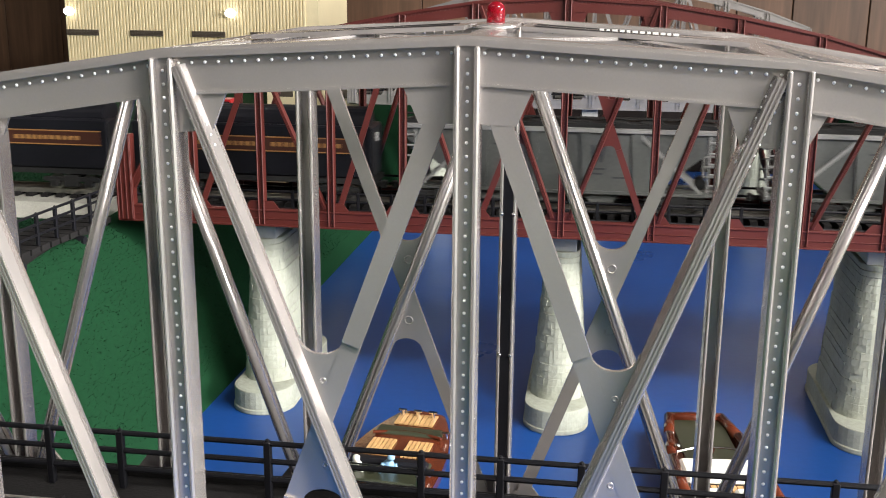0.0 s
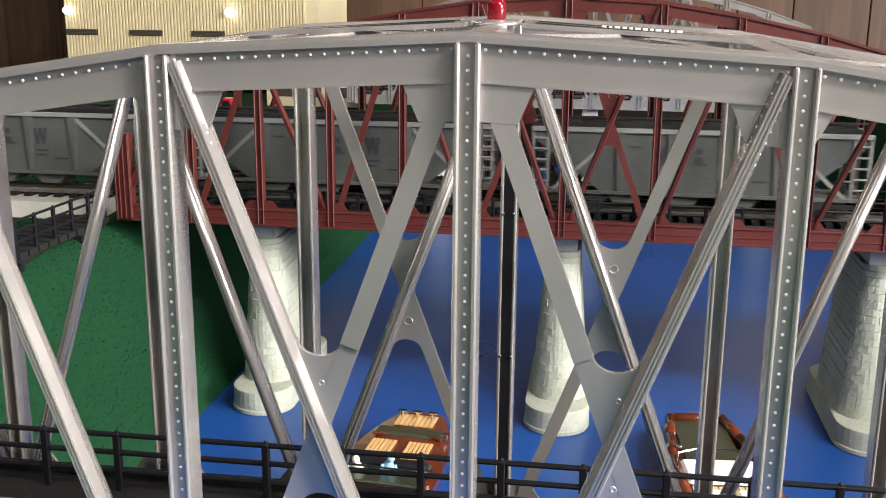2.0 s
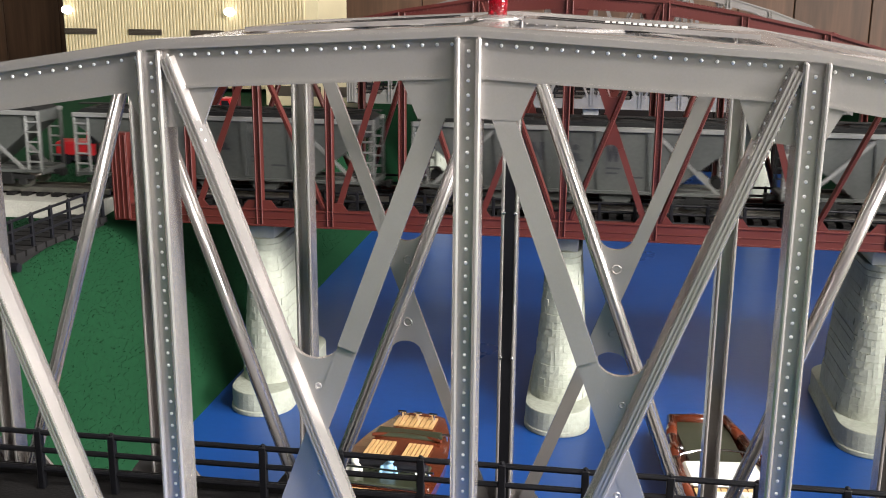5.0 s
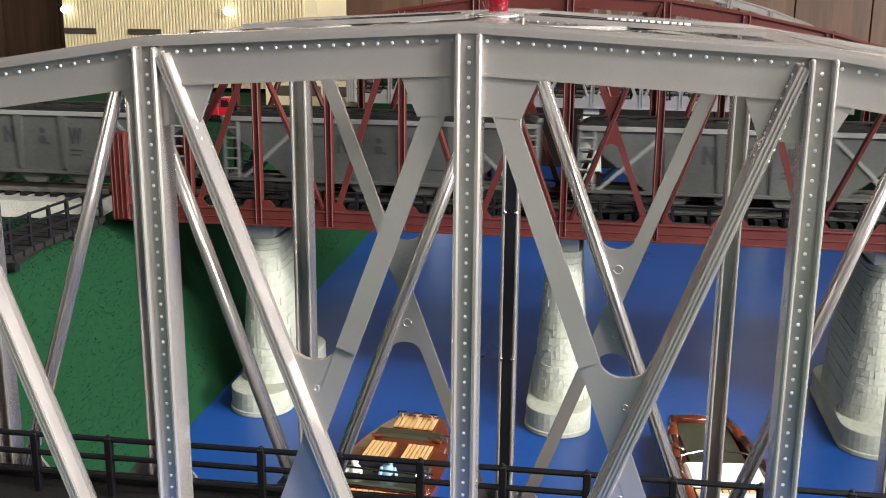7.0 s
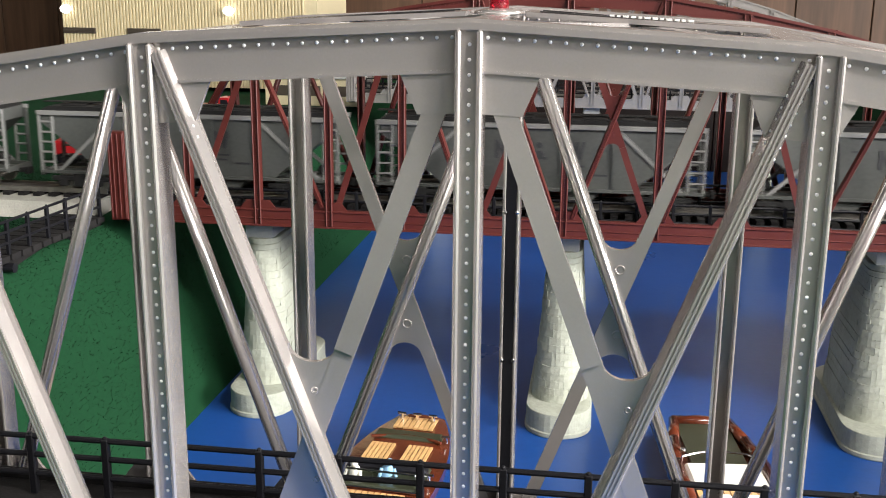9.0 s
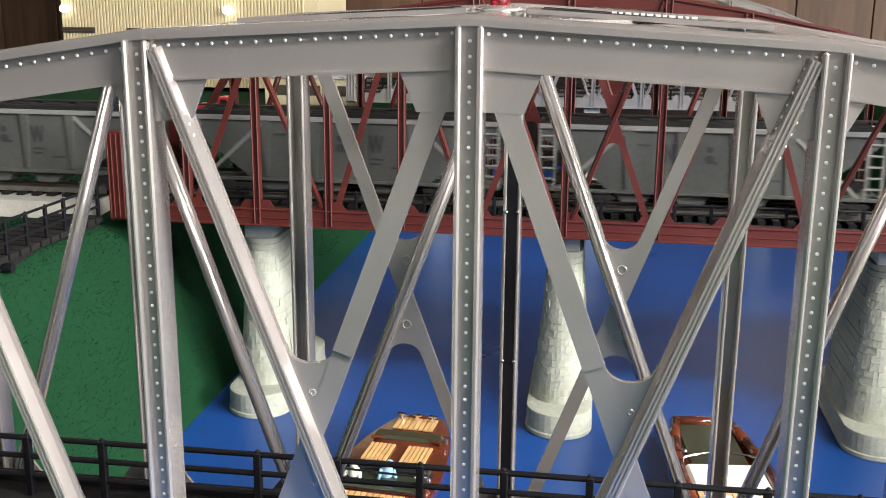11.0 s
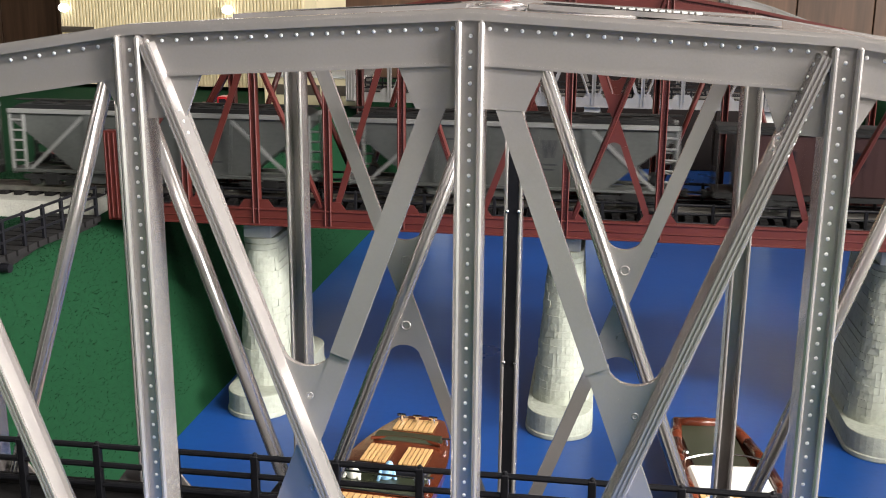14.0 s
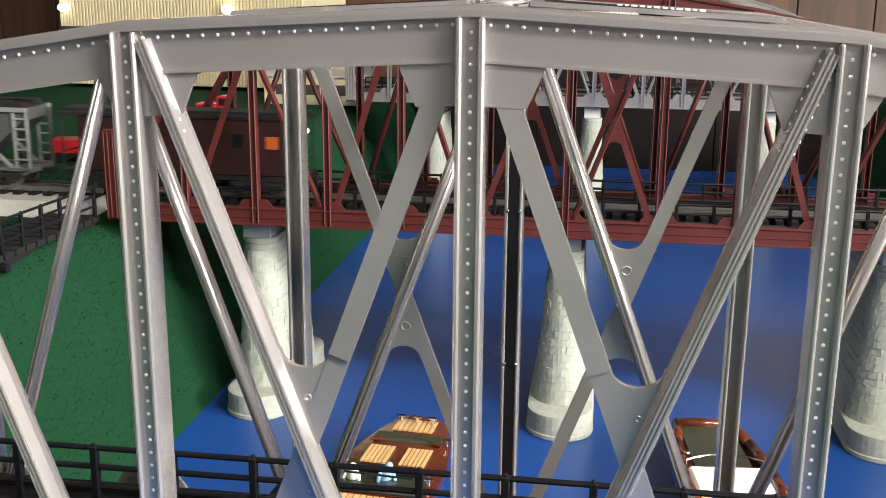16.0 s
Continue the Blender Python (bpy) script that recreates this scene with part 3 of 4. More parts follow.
def pier(at):
    p = thing("bridge_pier", at, "pale grey cast stone bridge pier with rounded foot", "pier", "stone bridge piers")
    bm = bmesh.new()
    loft(bm, [stadium(0.0485 - k, 0.146 - k, z, 16) for k, z in ((0.001, 0), (0.0, 0.0015), (0.0, 0.0065), (0.0018, 0.008), (0.0018, 0.0345), (0.0024, 0.0355), (0.0070, 0.0362))])
    part("foot", bm, STONE, p)
    rows, z0, z1 = 19, 0.036, PIER_TOP - 0.018
    rng = random.Random(5)
    core = bmesh.new()
    lo_w, hi_w, lo_l, hi_l = 0.0410, 0.0235, 0.100, 0.088

    def size(k):
        k = k ** 0.85
        return lo_w + (hi_w - lo_w) * k, lo_l + (hi_l - lo_l) * k
    loft(core, [stadium(size(k)[0] - 0.0001, size(k)[1] - 0.0001, z0 + (z1 - z0) * k, 16) for k in [i / 12 for i in range(13)]])
    part("core", core, STONE, p)
    # stone courses on the rounded end and the flanks
    for r in range(rows):
        k0, k1 = (r + 0.015) / rows, (r + 0.985) / rows
        za, zb = z0 + (z1 - z0) * k0, z0 + (z1 - z0) * k1
        (wa, la), (wb, lb) = size(k0), size(k1)
        ring_a, ring_b = stadium(wa, la, za, 18), stadium(wb, lb, zb, 18)
        n = len(ring_a)
        i = (r % 2) * 2
        end = i + n
        while i < end:
            span = min(rng.choice((4, 5, 6)), end - i)
            bm = bmesh.new()
            out = 0.0002 + 0.0014 * rng.random()
            front, back = [], []
            for j in range(span + 1):
                t = i + j + (0.04 if j == 0 else -0.04 if j == span else 0)
                t0, f = int(math.floor(t)), t - math.floor(t)
                for ring, dz in ((ring_a, 0), (ring_b, 0)):
                    q, w = Vector(ring[t0 % n]), Vector(ring[(t0 + 1) % n])
                    c = q.lerp(w, f)
                    d = Vector((c.x, c.y - math.copysign(max(0, abs(c.y) - 0.03), c.y), 0)).normalized() if abs(c.y) < la - wa else Vector((c.x, c.y - math.copysign(la - wa, c.y), 0)).normalized()
                    front.append(bm.verts.new(c + d * (out + 0.0011 * rng.random())))
                    back.append(bm.verts.new(c - d * 0.0012))
            for j in range(span):
                a, b, c2, d2 = front[2 * j], front[2 * j + 2], front[2 * j + 3], front[2 * j + 1]
                bm.faces.new((a, b, c2, d2))
                bm.faces.new((back[2 * j], back[2 * j + 2], b, a))
                bm.faces.new((back[2 * j + 1], d2, c2, back[2 * j + 3]))
            for j in (0, span):
                bm.faces.new((front[2 * j], front[2 * j + 1], back[2 * j + 1], back[2 * j]))
            part("stone", bm, STONE, p)
            i += span
    bm = bmesh.new()
    loft(bm, [stadium(hi_w + e, hi_l + e, z, 16) for e, z in ((0.0005, z1), (0.0022, z1 + 0.001), (0.0022, z1 + 0.008), (0.0005, z1 + 0.0088), (0.0005, z1 + 0.0098), (0.0030, z1 + 0.0106), (0.0030, z1 + 0.0172), (0.0018, z1 + 0.018))])
    part("cap", bm, STONE, p)
    bm = bmesh.new()
    box(bm, -0.021, 0.021, -0.085, 0.085, PIER_TOP, PIER_HIGH)
    soften(bm, 0.001)
    part("bearing_block", bm, SLAB, p)
    p.scale = (1.048, 1.048, (LOW + 0.0013 - WATER_Z) / PIER_HIGH)
    return p


first = pier((-0.464, 1.225, WATER_Z))
for x, y in ((0.0072, 1.225), (0.4720, 1.225), (0.028, 2.62), (-0.41, 2.62), (0.49, 2.62)):
    copy = copy_thing(first, pose(x * U, y * U, WATER_Z * U))
    if y > 2:
        copy.scale.z = (LOW + FAR_Z - WATER_Z) / PIER_HIGH


# ---- tracks on the turf ----
def loop_point(s):
    """Place and heading along the oval, s plan units to the right of its middle on the bridge side."""
    turn, straight = math.pi * LOOP_R, 2 * LOOP_X
    total = 2 * (turn + straight)
    s = (s + LOOP_X) % total
    cy = TRACK_Y - LOOP_R
    if s < straight:
        return -LOOP_X + s, TRACK_Y, 0.0
    s -= straight
    if s < turn:
        a = s / LOOP_R
        return LOOP_X + LOOP_R * math.sin(a), cy + LOOP_R * math.cos(a), -a
    s -= turn
    if s < straight:
        return LOOP_X - s, cy - LOOP_R, -math.pi
    a = (s - straight) / LOOP_R
    return -LOOP_X - LOOP_R * math.sin(a), cy - LOOP_R * math.cos(a), -math.pi - a


def roadbed():
    total = 2 * (math.pi * LOOP_R + 2 * LOOP_X)
    track = thing("railway_track", (0, 0, 0), "pale roadbed with dark sleepers and three steel rails", "track")
    s0, s1 = END_X + 0.012, total - END_X - 0.050
    n = 220

    def band(name, cross, material):
        bm = bmesh.new()
        rings = []
        for i in range(n + 1):
            x, y, a = loop_point(s0 + (s1 - s0) * i / n)
            nx, ny = -math.sin(a), math.cos(a)
            rings.append([bm.verts.new((x + nx * o, y + ny * o, z)) for o, z in cross])
        m = len(cross)
        for p, q in zip(rings, rings[1:]):
            for j in range(m):
                bm.faces.new((p[j], p[(j + 1) % m], q[(j + 1) % m], q[j]))
        bm.faces.new(rings[0])
        bm.faces.new(rings[-1][::-1])
        return part(name, bm, material, track)
    band("ballast_bed", [(-0.086, BANK_TOP - 0.006), (0.086, BANK_TOP - 0.006), (0.073, RAIL_Z - 0.0132), (-0.073, RAIL_Z - 0.0132)], BALLAST)
    for o in (-0.0225, 0, 0.0225):
        band("rail", [(o - 0.0014, RAIL_Z - 0.008), (o + 0.0014, RAIL_Z - 0.008), (o + 0.0014, RAIL_Z), (o - 0.0014, RAIL_Z)], RAIL)
    bm = bmesh.new()
    box(bm, -0.0060, 0.0060, -0.036, 0.036, RAIL_Z - 0.0128, RAIL_Z - 0.0077)
    me = mesh_of("sleeper", bm, DECK)
    for i in range(280):
        s = s1 - 0.011 - i * 0.0262
        if i >= 140:
            s = s0 + 0.011 + (i - 140) * 0.0262
        x, y, a = loop_point(s)
        share("sleeper", me, track, (x, y, 0), math.degrees(a))


roadbed()


def turf():
    """Short fibres of the turf mat on the visible bank."""
    rng = random.Random(11)
    verts, faces = [], []
    for _ in range(110000):
        x, y = rng.uniform(-1.08, -0.572), rng.uniform(0.1, 2.2)
        if abs(y - TRACK_Y) < 0.089 and x < -0.675:
            continue
        z = bank_height(x, y) - 0.0006
        a, h, w = rng.uniform(0, 6.283), rng.uniform(0.0014, 0.0034), rng.uniform(0.0008, 0.0018)
        dx, dy = math.cos(a) * w, math.sin(a) * w
        k = len(verts)
        lx, ly = rng.uniform(-0.005, 0.005), rng.uniform(-0.005, 0.005)
        verts += [((x - dx) * U, (y - dy) * U, z * U), ((x + dx) * U, (y + dy) * U, z * U), ((x + lx) * U, (y + ly) * U, (z + h) * U)]
        faces.append((k, k + 1, k + 2))
    me = bpy.data.meshes.new("turf_fibres")
    me.from_pydata(verts, [], faces)
    me.materials.append(TURF)
    tagged(new("turf_fibres", me), "short green fibres of the turf mat", "grass", "", "stuff")


turf()


def side_trestle():
    """A short black plank deck with a guard rail, set across the end of the red bridge."""
    t = thing("trestle_deck", (-0.7144, 0.85, BANK_TOP), "black plastic trestle deck with open guard rail", "trestle", rz=87)
    bm = bmesh.new()
    for i in range(20):
        x = -0.23 + i * 0.0235
        box(bm, x, x + 0.019, -0.004, 0.080, 0.004, 0.012)
    box(bm, -0.23, 0.24, 0.004, 0.014, -0.008, 0.0035)
    box(bm, -0.23, 0.24, 0.060, 0.070, -0.008, 0.0035)
    part("plank_deck", bm, DECK, t)
    railing(t, 0.0, -0.22, 0.23, 0.012, 0.045, 0.044)
    t.scale = (1.05, 1.05, 1.05)
    for x in (-0.18, 0.0, 0.15):
        bm = bmesh.new()
        rod(bm, (x, 0.004, -0.004), (x, -0.010, -0.004), 0.006, 14)
        part("axle_stub", bm, BLACK, t)


side_trestle()


# ---- train ----


def gone(t):
    """How far the train has run by t seconds."""
    v0, vm, v1 = 0.435, 0.40, 0.495
    a, b = (-3 * v0 + 4 * vm - v1) / 16, (v1 - 2 * vm + v0) / 128
    return v0 * t + a * t * t / 2 + b * t ** 3 / 3 + 0.0209 * math.exp(-((t - 8.4) / 1.6) ** 2)


TRAIN = []


def add_trucks(car, xs):
    for x in xs:
        bm = bmesh.new()
        for sy in (-1, 1):
            box(bm, x - 0.046, x + 0.046, sy * 0.030, sy * 0.036, 0.014, 0.021)
            box(bm, x - 0.012, x + 0.012, sy * 0.029, sy * 0.037, 0.006, 0.024)
            for wx in (-0.028, 0.028):
                box(bm, x + wx - 0.007, x + wx + 0.007, sy * 0.030, sy * 0.038, 0.006, 0.017)
        box(bm, x - 0.010, x + 0.010, -0.03, 0.03, 0.012, 0.022)
        soften(bm, 0.0008)
        truck = part("truck", bm, CARDARK, car)
        for wx in (-0.028, 0.028):
            bm = bmesh.new()
            for sy in (-1, 1):
                rod(bm, (x + wx, sy * 0.0205, 0.0125), (x + wx, sy * 0.026, 0.0125), 0.0125, 20)
            rod(bm, (x + wx, -0.022, 0.0125), (x + wx, 0.022, 0.0125), 0.003, 8)
            part("wheelset", bm, RAIL, truck)


def couplers(car, half):
    for s in (-1, 1):
        bm = bmesh.new()
        box(bm, s * (half - 0.012), s * (half + 0.011), -0.004, 0.004, 0.018, 0.025)
        box(bm, s * (half + 0.006), s * (half + 0.014), -0.007, 0.007, 0.016, 0.027)
        soften(bm, 0.001)
        part("coupler", bm, CARDARK, car)


def hopper(label):
    car = thing("hopper_car", (0, TRACK_Y, RAIL_Z), label, "train car", "hopper cars of the train")
    half, top, slope = 0.2325, 0.119, 0.100
    bm = bmesh.new()
    prism(bm, [(-half + 0.006, top), (half - 0.006, top), (half - 0.006, 0.101), (half - slope, 0.028), (slope - half, 0.028), (0.006 - half, 0.101)], -0.034, 0.034)
    soften(bm, 0.0015)
    part("hopper_body", bm, HOPPER, car)
    # side posts, wide under the eave and pointed at the sill
    for x in (-0.108, -0.036, 0.036, 0.108):
        wedge = [(x - 0.0068, top - 0.006), (x + 0.0068, top - 0.006), (x + 0.0022, 0.032), (x - 0.0022, 0.032)]
        for sy in (-1, 1):
            bm = bmesh.new()
            prism(bm, wedge, sy * 0.0372, sy * 0.0335)
            soften(bm, 0.0008)
            part("side_post", bm, HOPPER, car)
    bm = bmesh.new()
    for sy in (-1, 1):
        box(bm, -half, half, sy * 0.0335, sy * 0.0384, top - 0.006, top + 0.001)
    soften(bm, 0.0008)
    part("eave", bm, LADDER, car)
    bm = bmesh.new()
    for sy in (-1, 1):
        box(bm, -half, half, sy * 0.0315, sy * 0.0368, 0.0245, 0.0295)
    box(bm, -half, half, -0.007, 0.007, 0.020, 0.029)
    soften(bm, 0.0006)
    part("sill", bm, HOPPER, car)
    bm = bmesh.new()
    prism(bm, [(-half + 0.004, top + 0.001), (half - 0.004, top + 0.001), (half - 0.016, top + 0.007), (0.016 - half, top + 0.007)], -0.031, 0.031)
    soften(bm, 0.001)
    part("roof", bm, CARDARK, car)
    for i in range(8):
        x = -0.182 + i * 0.052
        bm = bmesh.new()
        box(bm, x - 0.017, x + 0.017, -0.024, 0.024, top + 0.006, top + 0.0092)
        soften(bm, 0.0008)
        part("roof_hatch", bm, CARDARK, car)
    bm = bmesh.new()
    box(bm, -half - 0.003, half + 0.003, -0.007, 0.007, top + 0.0105, top + 0.012)
    part("roof_walk", bm, CARDARK, car)
    for s in (-1, 1):
        bm = bmesh.new()
        for sy in (-1, 1):
            box(bm, s * (half - 0.004), s * half, sy * 0.030, sy * 0.036, 0.024, top - 0.004)
        box(bm, s * (half - 0.004), s * half, -0.036, 0.036, 0.022, 0.030)
        soften(bm, 0.0006)
        part("end_frame", bm, HOPPER, car)
        for sy in (-1, 1):
            bm = bmesh.new()
            x0, y0 = s * (half - 0.002), sy * 0.0350
            for dx in (0, -0.021 * s):
                rod(bm, (x0 + dx, y0, 0.026), (x0 + dx, y0, top - 0.004), 0.0021, 6)
            for i in range(5):
                z = 0.042 + i * 0.0152
                rod(bm, (x0, y0, z), (x0 - 0.021 * s, y0, z), 0.0017, 6)
            part("ladder", bm, LADDER, car)
            bm = bmesh.new()
            bar(bm, (s * 0.112, 0.112), (s * (half - 0.030), 0.029), 0.0050, y0 - 0.0012, y0 + 0.0012)
            part("end_brace", bm, LADDER, car)
        bm = bmesh.new()
        rod(bm, (s * (half - 0.030), -0.012, 0.040), (s * (half - 0.030), 0.012, 0.040), 0.0085, 12)
        soften(bm, 0.001)
        part("air_tank", bm, CARDARK, car)
    for x in (-0.098, -0.018, 0.062):
        bm = bmesh.new()
        prism(bm, [(x - 0.030, 0.028), (x + 0.030, 0.028), (x + 0.014, 0.009), (x - 0.014, 0.009)], -0.028, 0.028)
        soften(bm, 0.0008)
        part("discharge_chute", bm, HOPPER, car)
    y0 = -0.0345
    bm = bmesh.new()
    for dx in (-0.0085, 0.0035):
        box(bm, -0.052 + dx, -0.047 + dx, y0 - 0.0004, y0 + 0.0004, 0.070, 0.096)
    bar(bm, (-0.0585, 0.095), (-0.0455, 0.071), 0.0045, y0 - 0.00035, y0 + 0.00035)
    part("lettering_mark", bm, LETTER, car)
    bm = bmesh.new()
    for z, w in ((0.076, 0.0065), (0.090, 0.0045)):
        rod(bm, (0.002, y0 - 0.0004, z), (0.002, y0 + 0.0004, z), w, 16)
    bar(bm, (-0.002, 0.074), (0.013, 0.071), 0.004, y0 - 0.0003, y0 + 0.0003)
    part("lettering_mark", bm, LETTER, car)
    bm = bmesh.new()
    for xa, xb in ((0.046, 0.0505), (0.055, 0.0505), (0.055, 0.0595), (0.064, 0.0595)):
        bar(bm, (xa, 0.096), (xb, 0.071), 0.0036, y0 - 0.0004 - xa * 0.002, y0 + 0.0004)
    part("lettering_mark", bm, LETTER, car)
    for x0, z0, w in ((0.046, 0.060, 0.020), (0.046, 0.053, 0.016), (-0.096, 0.092, 0.018), (0.076, 0.048, 0.022)):
        bm = bmesh.new()
        box(bm, x0, x0 + w, -0.0347, -0.0341, z0, z0 + 0.0028)
        part("small_lettering", bm, LETTER, car)
    add_trucks(car, (-0.170, 0.170))
    couplers(car, half + 0.004)
    return car


def tender(offset, half):
    car = thing("locomotive_tender", (0, TRACK_Y, RAIL_Z), "black locomotive tender with gold-lined maroon band", "locomotive", "black locomotive units of the train")
    bm = bmesh.new()
    box(bm, -half, half, -0.036, 0.036, 0.034, 0.112)
    soften(bm, 0.003)
    part("tank", bm, TENDER, car)
    bm = bmesh.new()
    rod(bm, (-half + 0.004, 0, 0.108), (half - 0.01, 0, 0.108), 0.030, 28)
    part("tank_top", bm, TENDER, car)
    bm = bmesh.new()
    box(bm, -half + 0.02, half - 0.012, -0.0368, 0.0368, 0.072, 0.093)
    part("side_band", bm, MAROON, car)
    bm = bmesh.new()
    for z in (0.0715, 0.0925):
        box(bm, -half + 0.02, half - 0.012, -0.0374, 0.0374, z, z + 0.0016)
    part("gold_line", bm, GOLD, car)
    bm = bmesh.new()
    x = -half + 0.045
    rng = random.Random(3)
    while x < half - 0.05:
        w = rng.choice((0.006, 0.007, 0.008))
        if rng.random() < 0.88:
            box(bm, x, x + w, -0.0372, 0.0372, 0.0795, 0.0858)
        x += w + 0.0028
    part("lettering_mark", bm, GOLD, car)
    bm = bmesh.new()
    box(bm, -half - 0.004, half + 0.004, -0.034, 0.034, 0.026, 0.034)
    for s in (-1, 1):
        for sy in (-1, 1):
            rod(bm, (s * (half + 0.002), sy * 0.034, 0.03), (s * (half + 0.002), sy * 0.034, 0.105), 0.0012, 6)
    part("frame", bm, CARDARK, car)
    bm = bmesh.new()
    box(bm, half + 0.0005, half + 0.003, -0.008, 0.002, 0.088, 0.100)
    part("marker_plate", bm, WHITE, car)
    add_trucks(car, (-half + 0.065, half - 0.065))
    couplers(car, half + 0.002)
    TRAIN.append((car, offset))


def caboose(offset):
    half = 0.186
    car = thing("caboose", (0, TRACK_Y, RAIL_Z), "dark red-brown caboose with end platforms and lamp", "train car")
    bm = bmesh.new()
    box(bm, -half + 0.03, half - 0.03, -0.036, 0.036, 0.030, 0.112)
    soften(bm, 0.001)
    part("body", bm, BOXRED, car)
    bm = bmesh.new()
    for i in range(24):
        x = -half + 0.036 + i * 0.0132
        box(bm, x, x + 0.0018, -0.0366, 0.0366, 0.032, 0.109)
    part("side_ribs", bm, BOXRED, car)
    bm = bmesh.new()
    prism(bm, [(-half, 0.112), (half, 0.112), (half, 0.116), (-half, 0.116)], -0.039, 0.039)
    prism(bm, [(-half, 0.116), (half, 0.116), (half, 0.121), (-half, 0.121)], -0.022, 0.022)
    soften(bm, 0.0012)
    part("roof", bm, CARDARK, car)
    for x in (-0.09, 0.0, 0.09):
        for sy in (-1, 1):
            bm = bmesh.new()
            box(bm, x - 0.011, x + 0.011, sy * 0.0355, sy * 0.0373, 0.068, 0.094)
            w = part("window", bm, BOXRED, car)
            bm = bmesh.new()
            box(bm, x - 0.008, x + 0.008, sy * 0.0366, sy * 0.0377, 0.071, 0.091)
            part("pane", bm, TENDER, w)
    bm = bmesh.new()
    box(bm, 0.132, 0.150, -0.0372, -0.0364, 0.070, 0.088)
    part("placard", bm, ORANGE, car, "small orange placard")
    bm = bmesh.new()
    box(bm, -half, half, -0.034, 0.034, 0.022, 0.030)
    for s in (-1, 1):
        for sy in (-1, 1):
            rod(bm, (s * (half - 0.003), sy * 0.033, 0.03), (s * (half - 0.003), sy * 0.033, 0.112), 0.0014, 6)
        for z in (0.044, 0.056):
            rod(bm, (s * (half - 0.003), -0.033, z), (s * (half - 0.003), 0.033, z), 0.0012, 6)
    part("frame", bm, CARDARK, car)
    bm = bmesh.new()
    bmesh.ops.create_uvsphere(bm, u_segments=14, v_segments=8, radius=0.0042, matrix=Matrix.Translation((half + 0.002, -0.030, 0.098)))
    part("marker_lamp", bm, MARKER, car, "lit marker lamp", smooth=True)
    add_trucks(car, (-0.12, 0.12))
    couplers(car, half)
    TRAIN.append((car, offset))


tender(-0.462, 0.187)
tender(-0.872, 0.187)
lead = hopper("grey covered hopper car with black lettering on its side")
for k in range(12):
    car = lead if k == 0 else copy_thing(lead, lead.matrix_basis.copy())
    TRAIN.append((car, 0.0 + 0.52 * k))
caboose(6.376 - 0.188)


# ---- boats ----
def boat(at, rz, label, half_w, length, deck_h):
    b = thing("motor_boat", at, label, "boat", rz=rz)
    b.scale = (1.22, 1.18, 1.10)
    secs = []
    n = 14
    for i in range(n + 1):
        k = i / n
        y = -length / 2 + length * k
        w = half_w * (0.86 + 0.14 * math.sin(math.pi * min(1, k / 0.8))) if k < 0.45 else half_w * (1 - 0.52 * ((k - 0.45) / 0.55) ** 2.2)
        secs.append((y, w, deck_h + 0.004 * k))
    bm = bmesh.new()
    rings = []
    for y, w, h in secs:
        rings.append([bm.verts.new(p) for p in ((-w, y, h), (-w * 0.98, y, h * 0.6), (-w * 0.72, y, 0.0), (w * 0.72, y, 0.0), (w * 0.98, y, h * 0.6), (w, y, h), (w * 0.55, y, h + 0.003), (0, y, h + 0.0042), (-w * 0.55, y, h + 0.003))])
    for p, q in zip(rings, rings[1:]):
        for j in range(9):
            bm.faces.new((p[j], p[(j + 1) % 9], q[(j + 1) % 9], q[j]))
    bm.faces.new(rings[0][::-1])
    bm.faces.new(rings[-1])
    soften(bm, 0.0012, 40)
    part("hull", bm, MAHOG, b, "varnished mahogany hull")
    return b, secs


def planks(parent, x0, x1, y0, y1, z, n):
    """Pale deck planks with dark seams between them."""
    w = (x1 - x0) / n
    for i in range(n):
        bm = bmesh.new()
        box(bm, -w / 2 + 0.0006, w / 2 - 0.0006, y0, y1, z, z + 0.0018)
        part("deck_plank", bm, TEAK, parent, at=(x0 + w * (i + 0.5), 0, 0))


def cleat(parent, x, y, z):
    bm = bmesh.new()
    rod(bm, (x, y, z), (x, y, z + 0.008), 0.0022, 10)
    rod(bm, (x - 0.005, y, z + 0.008), (x + 0.005, y, z + 0.008), 0.0018, 8)
    part("cleat", bm, CHROME, parent, "chrome cleat")


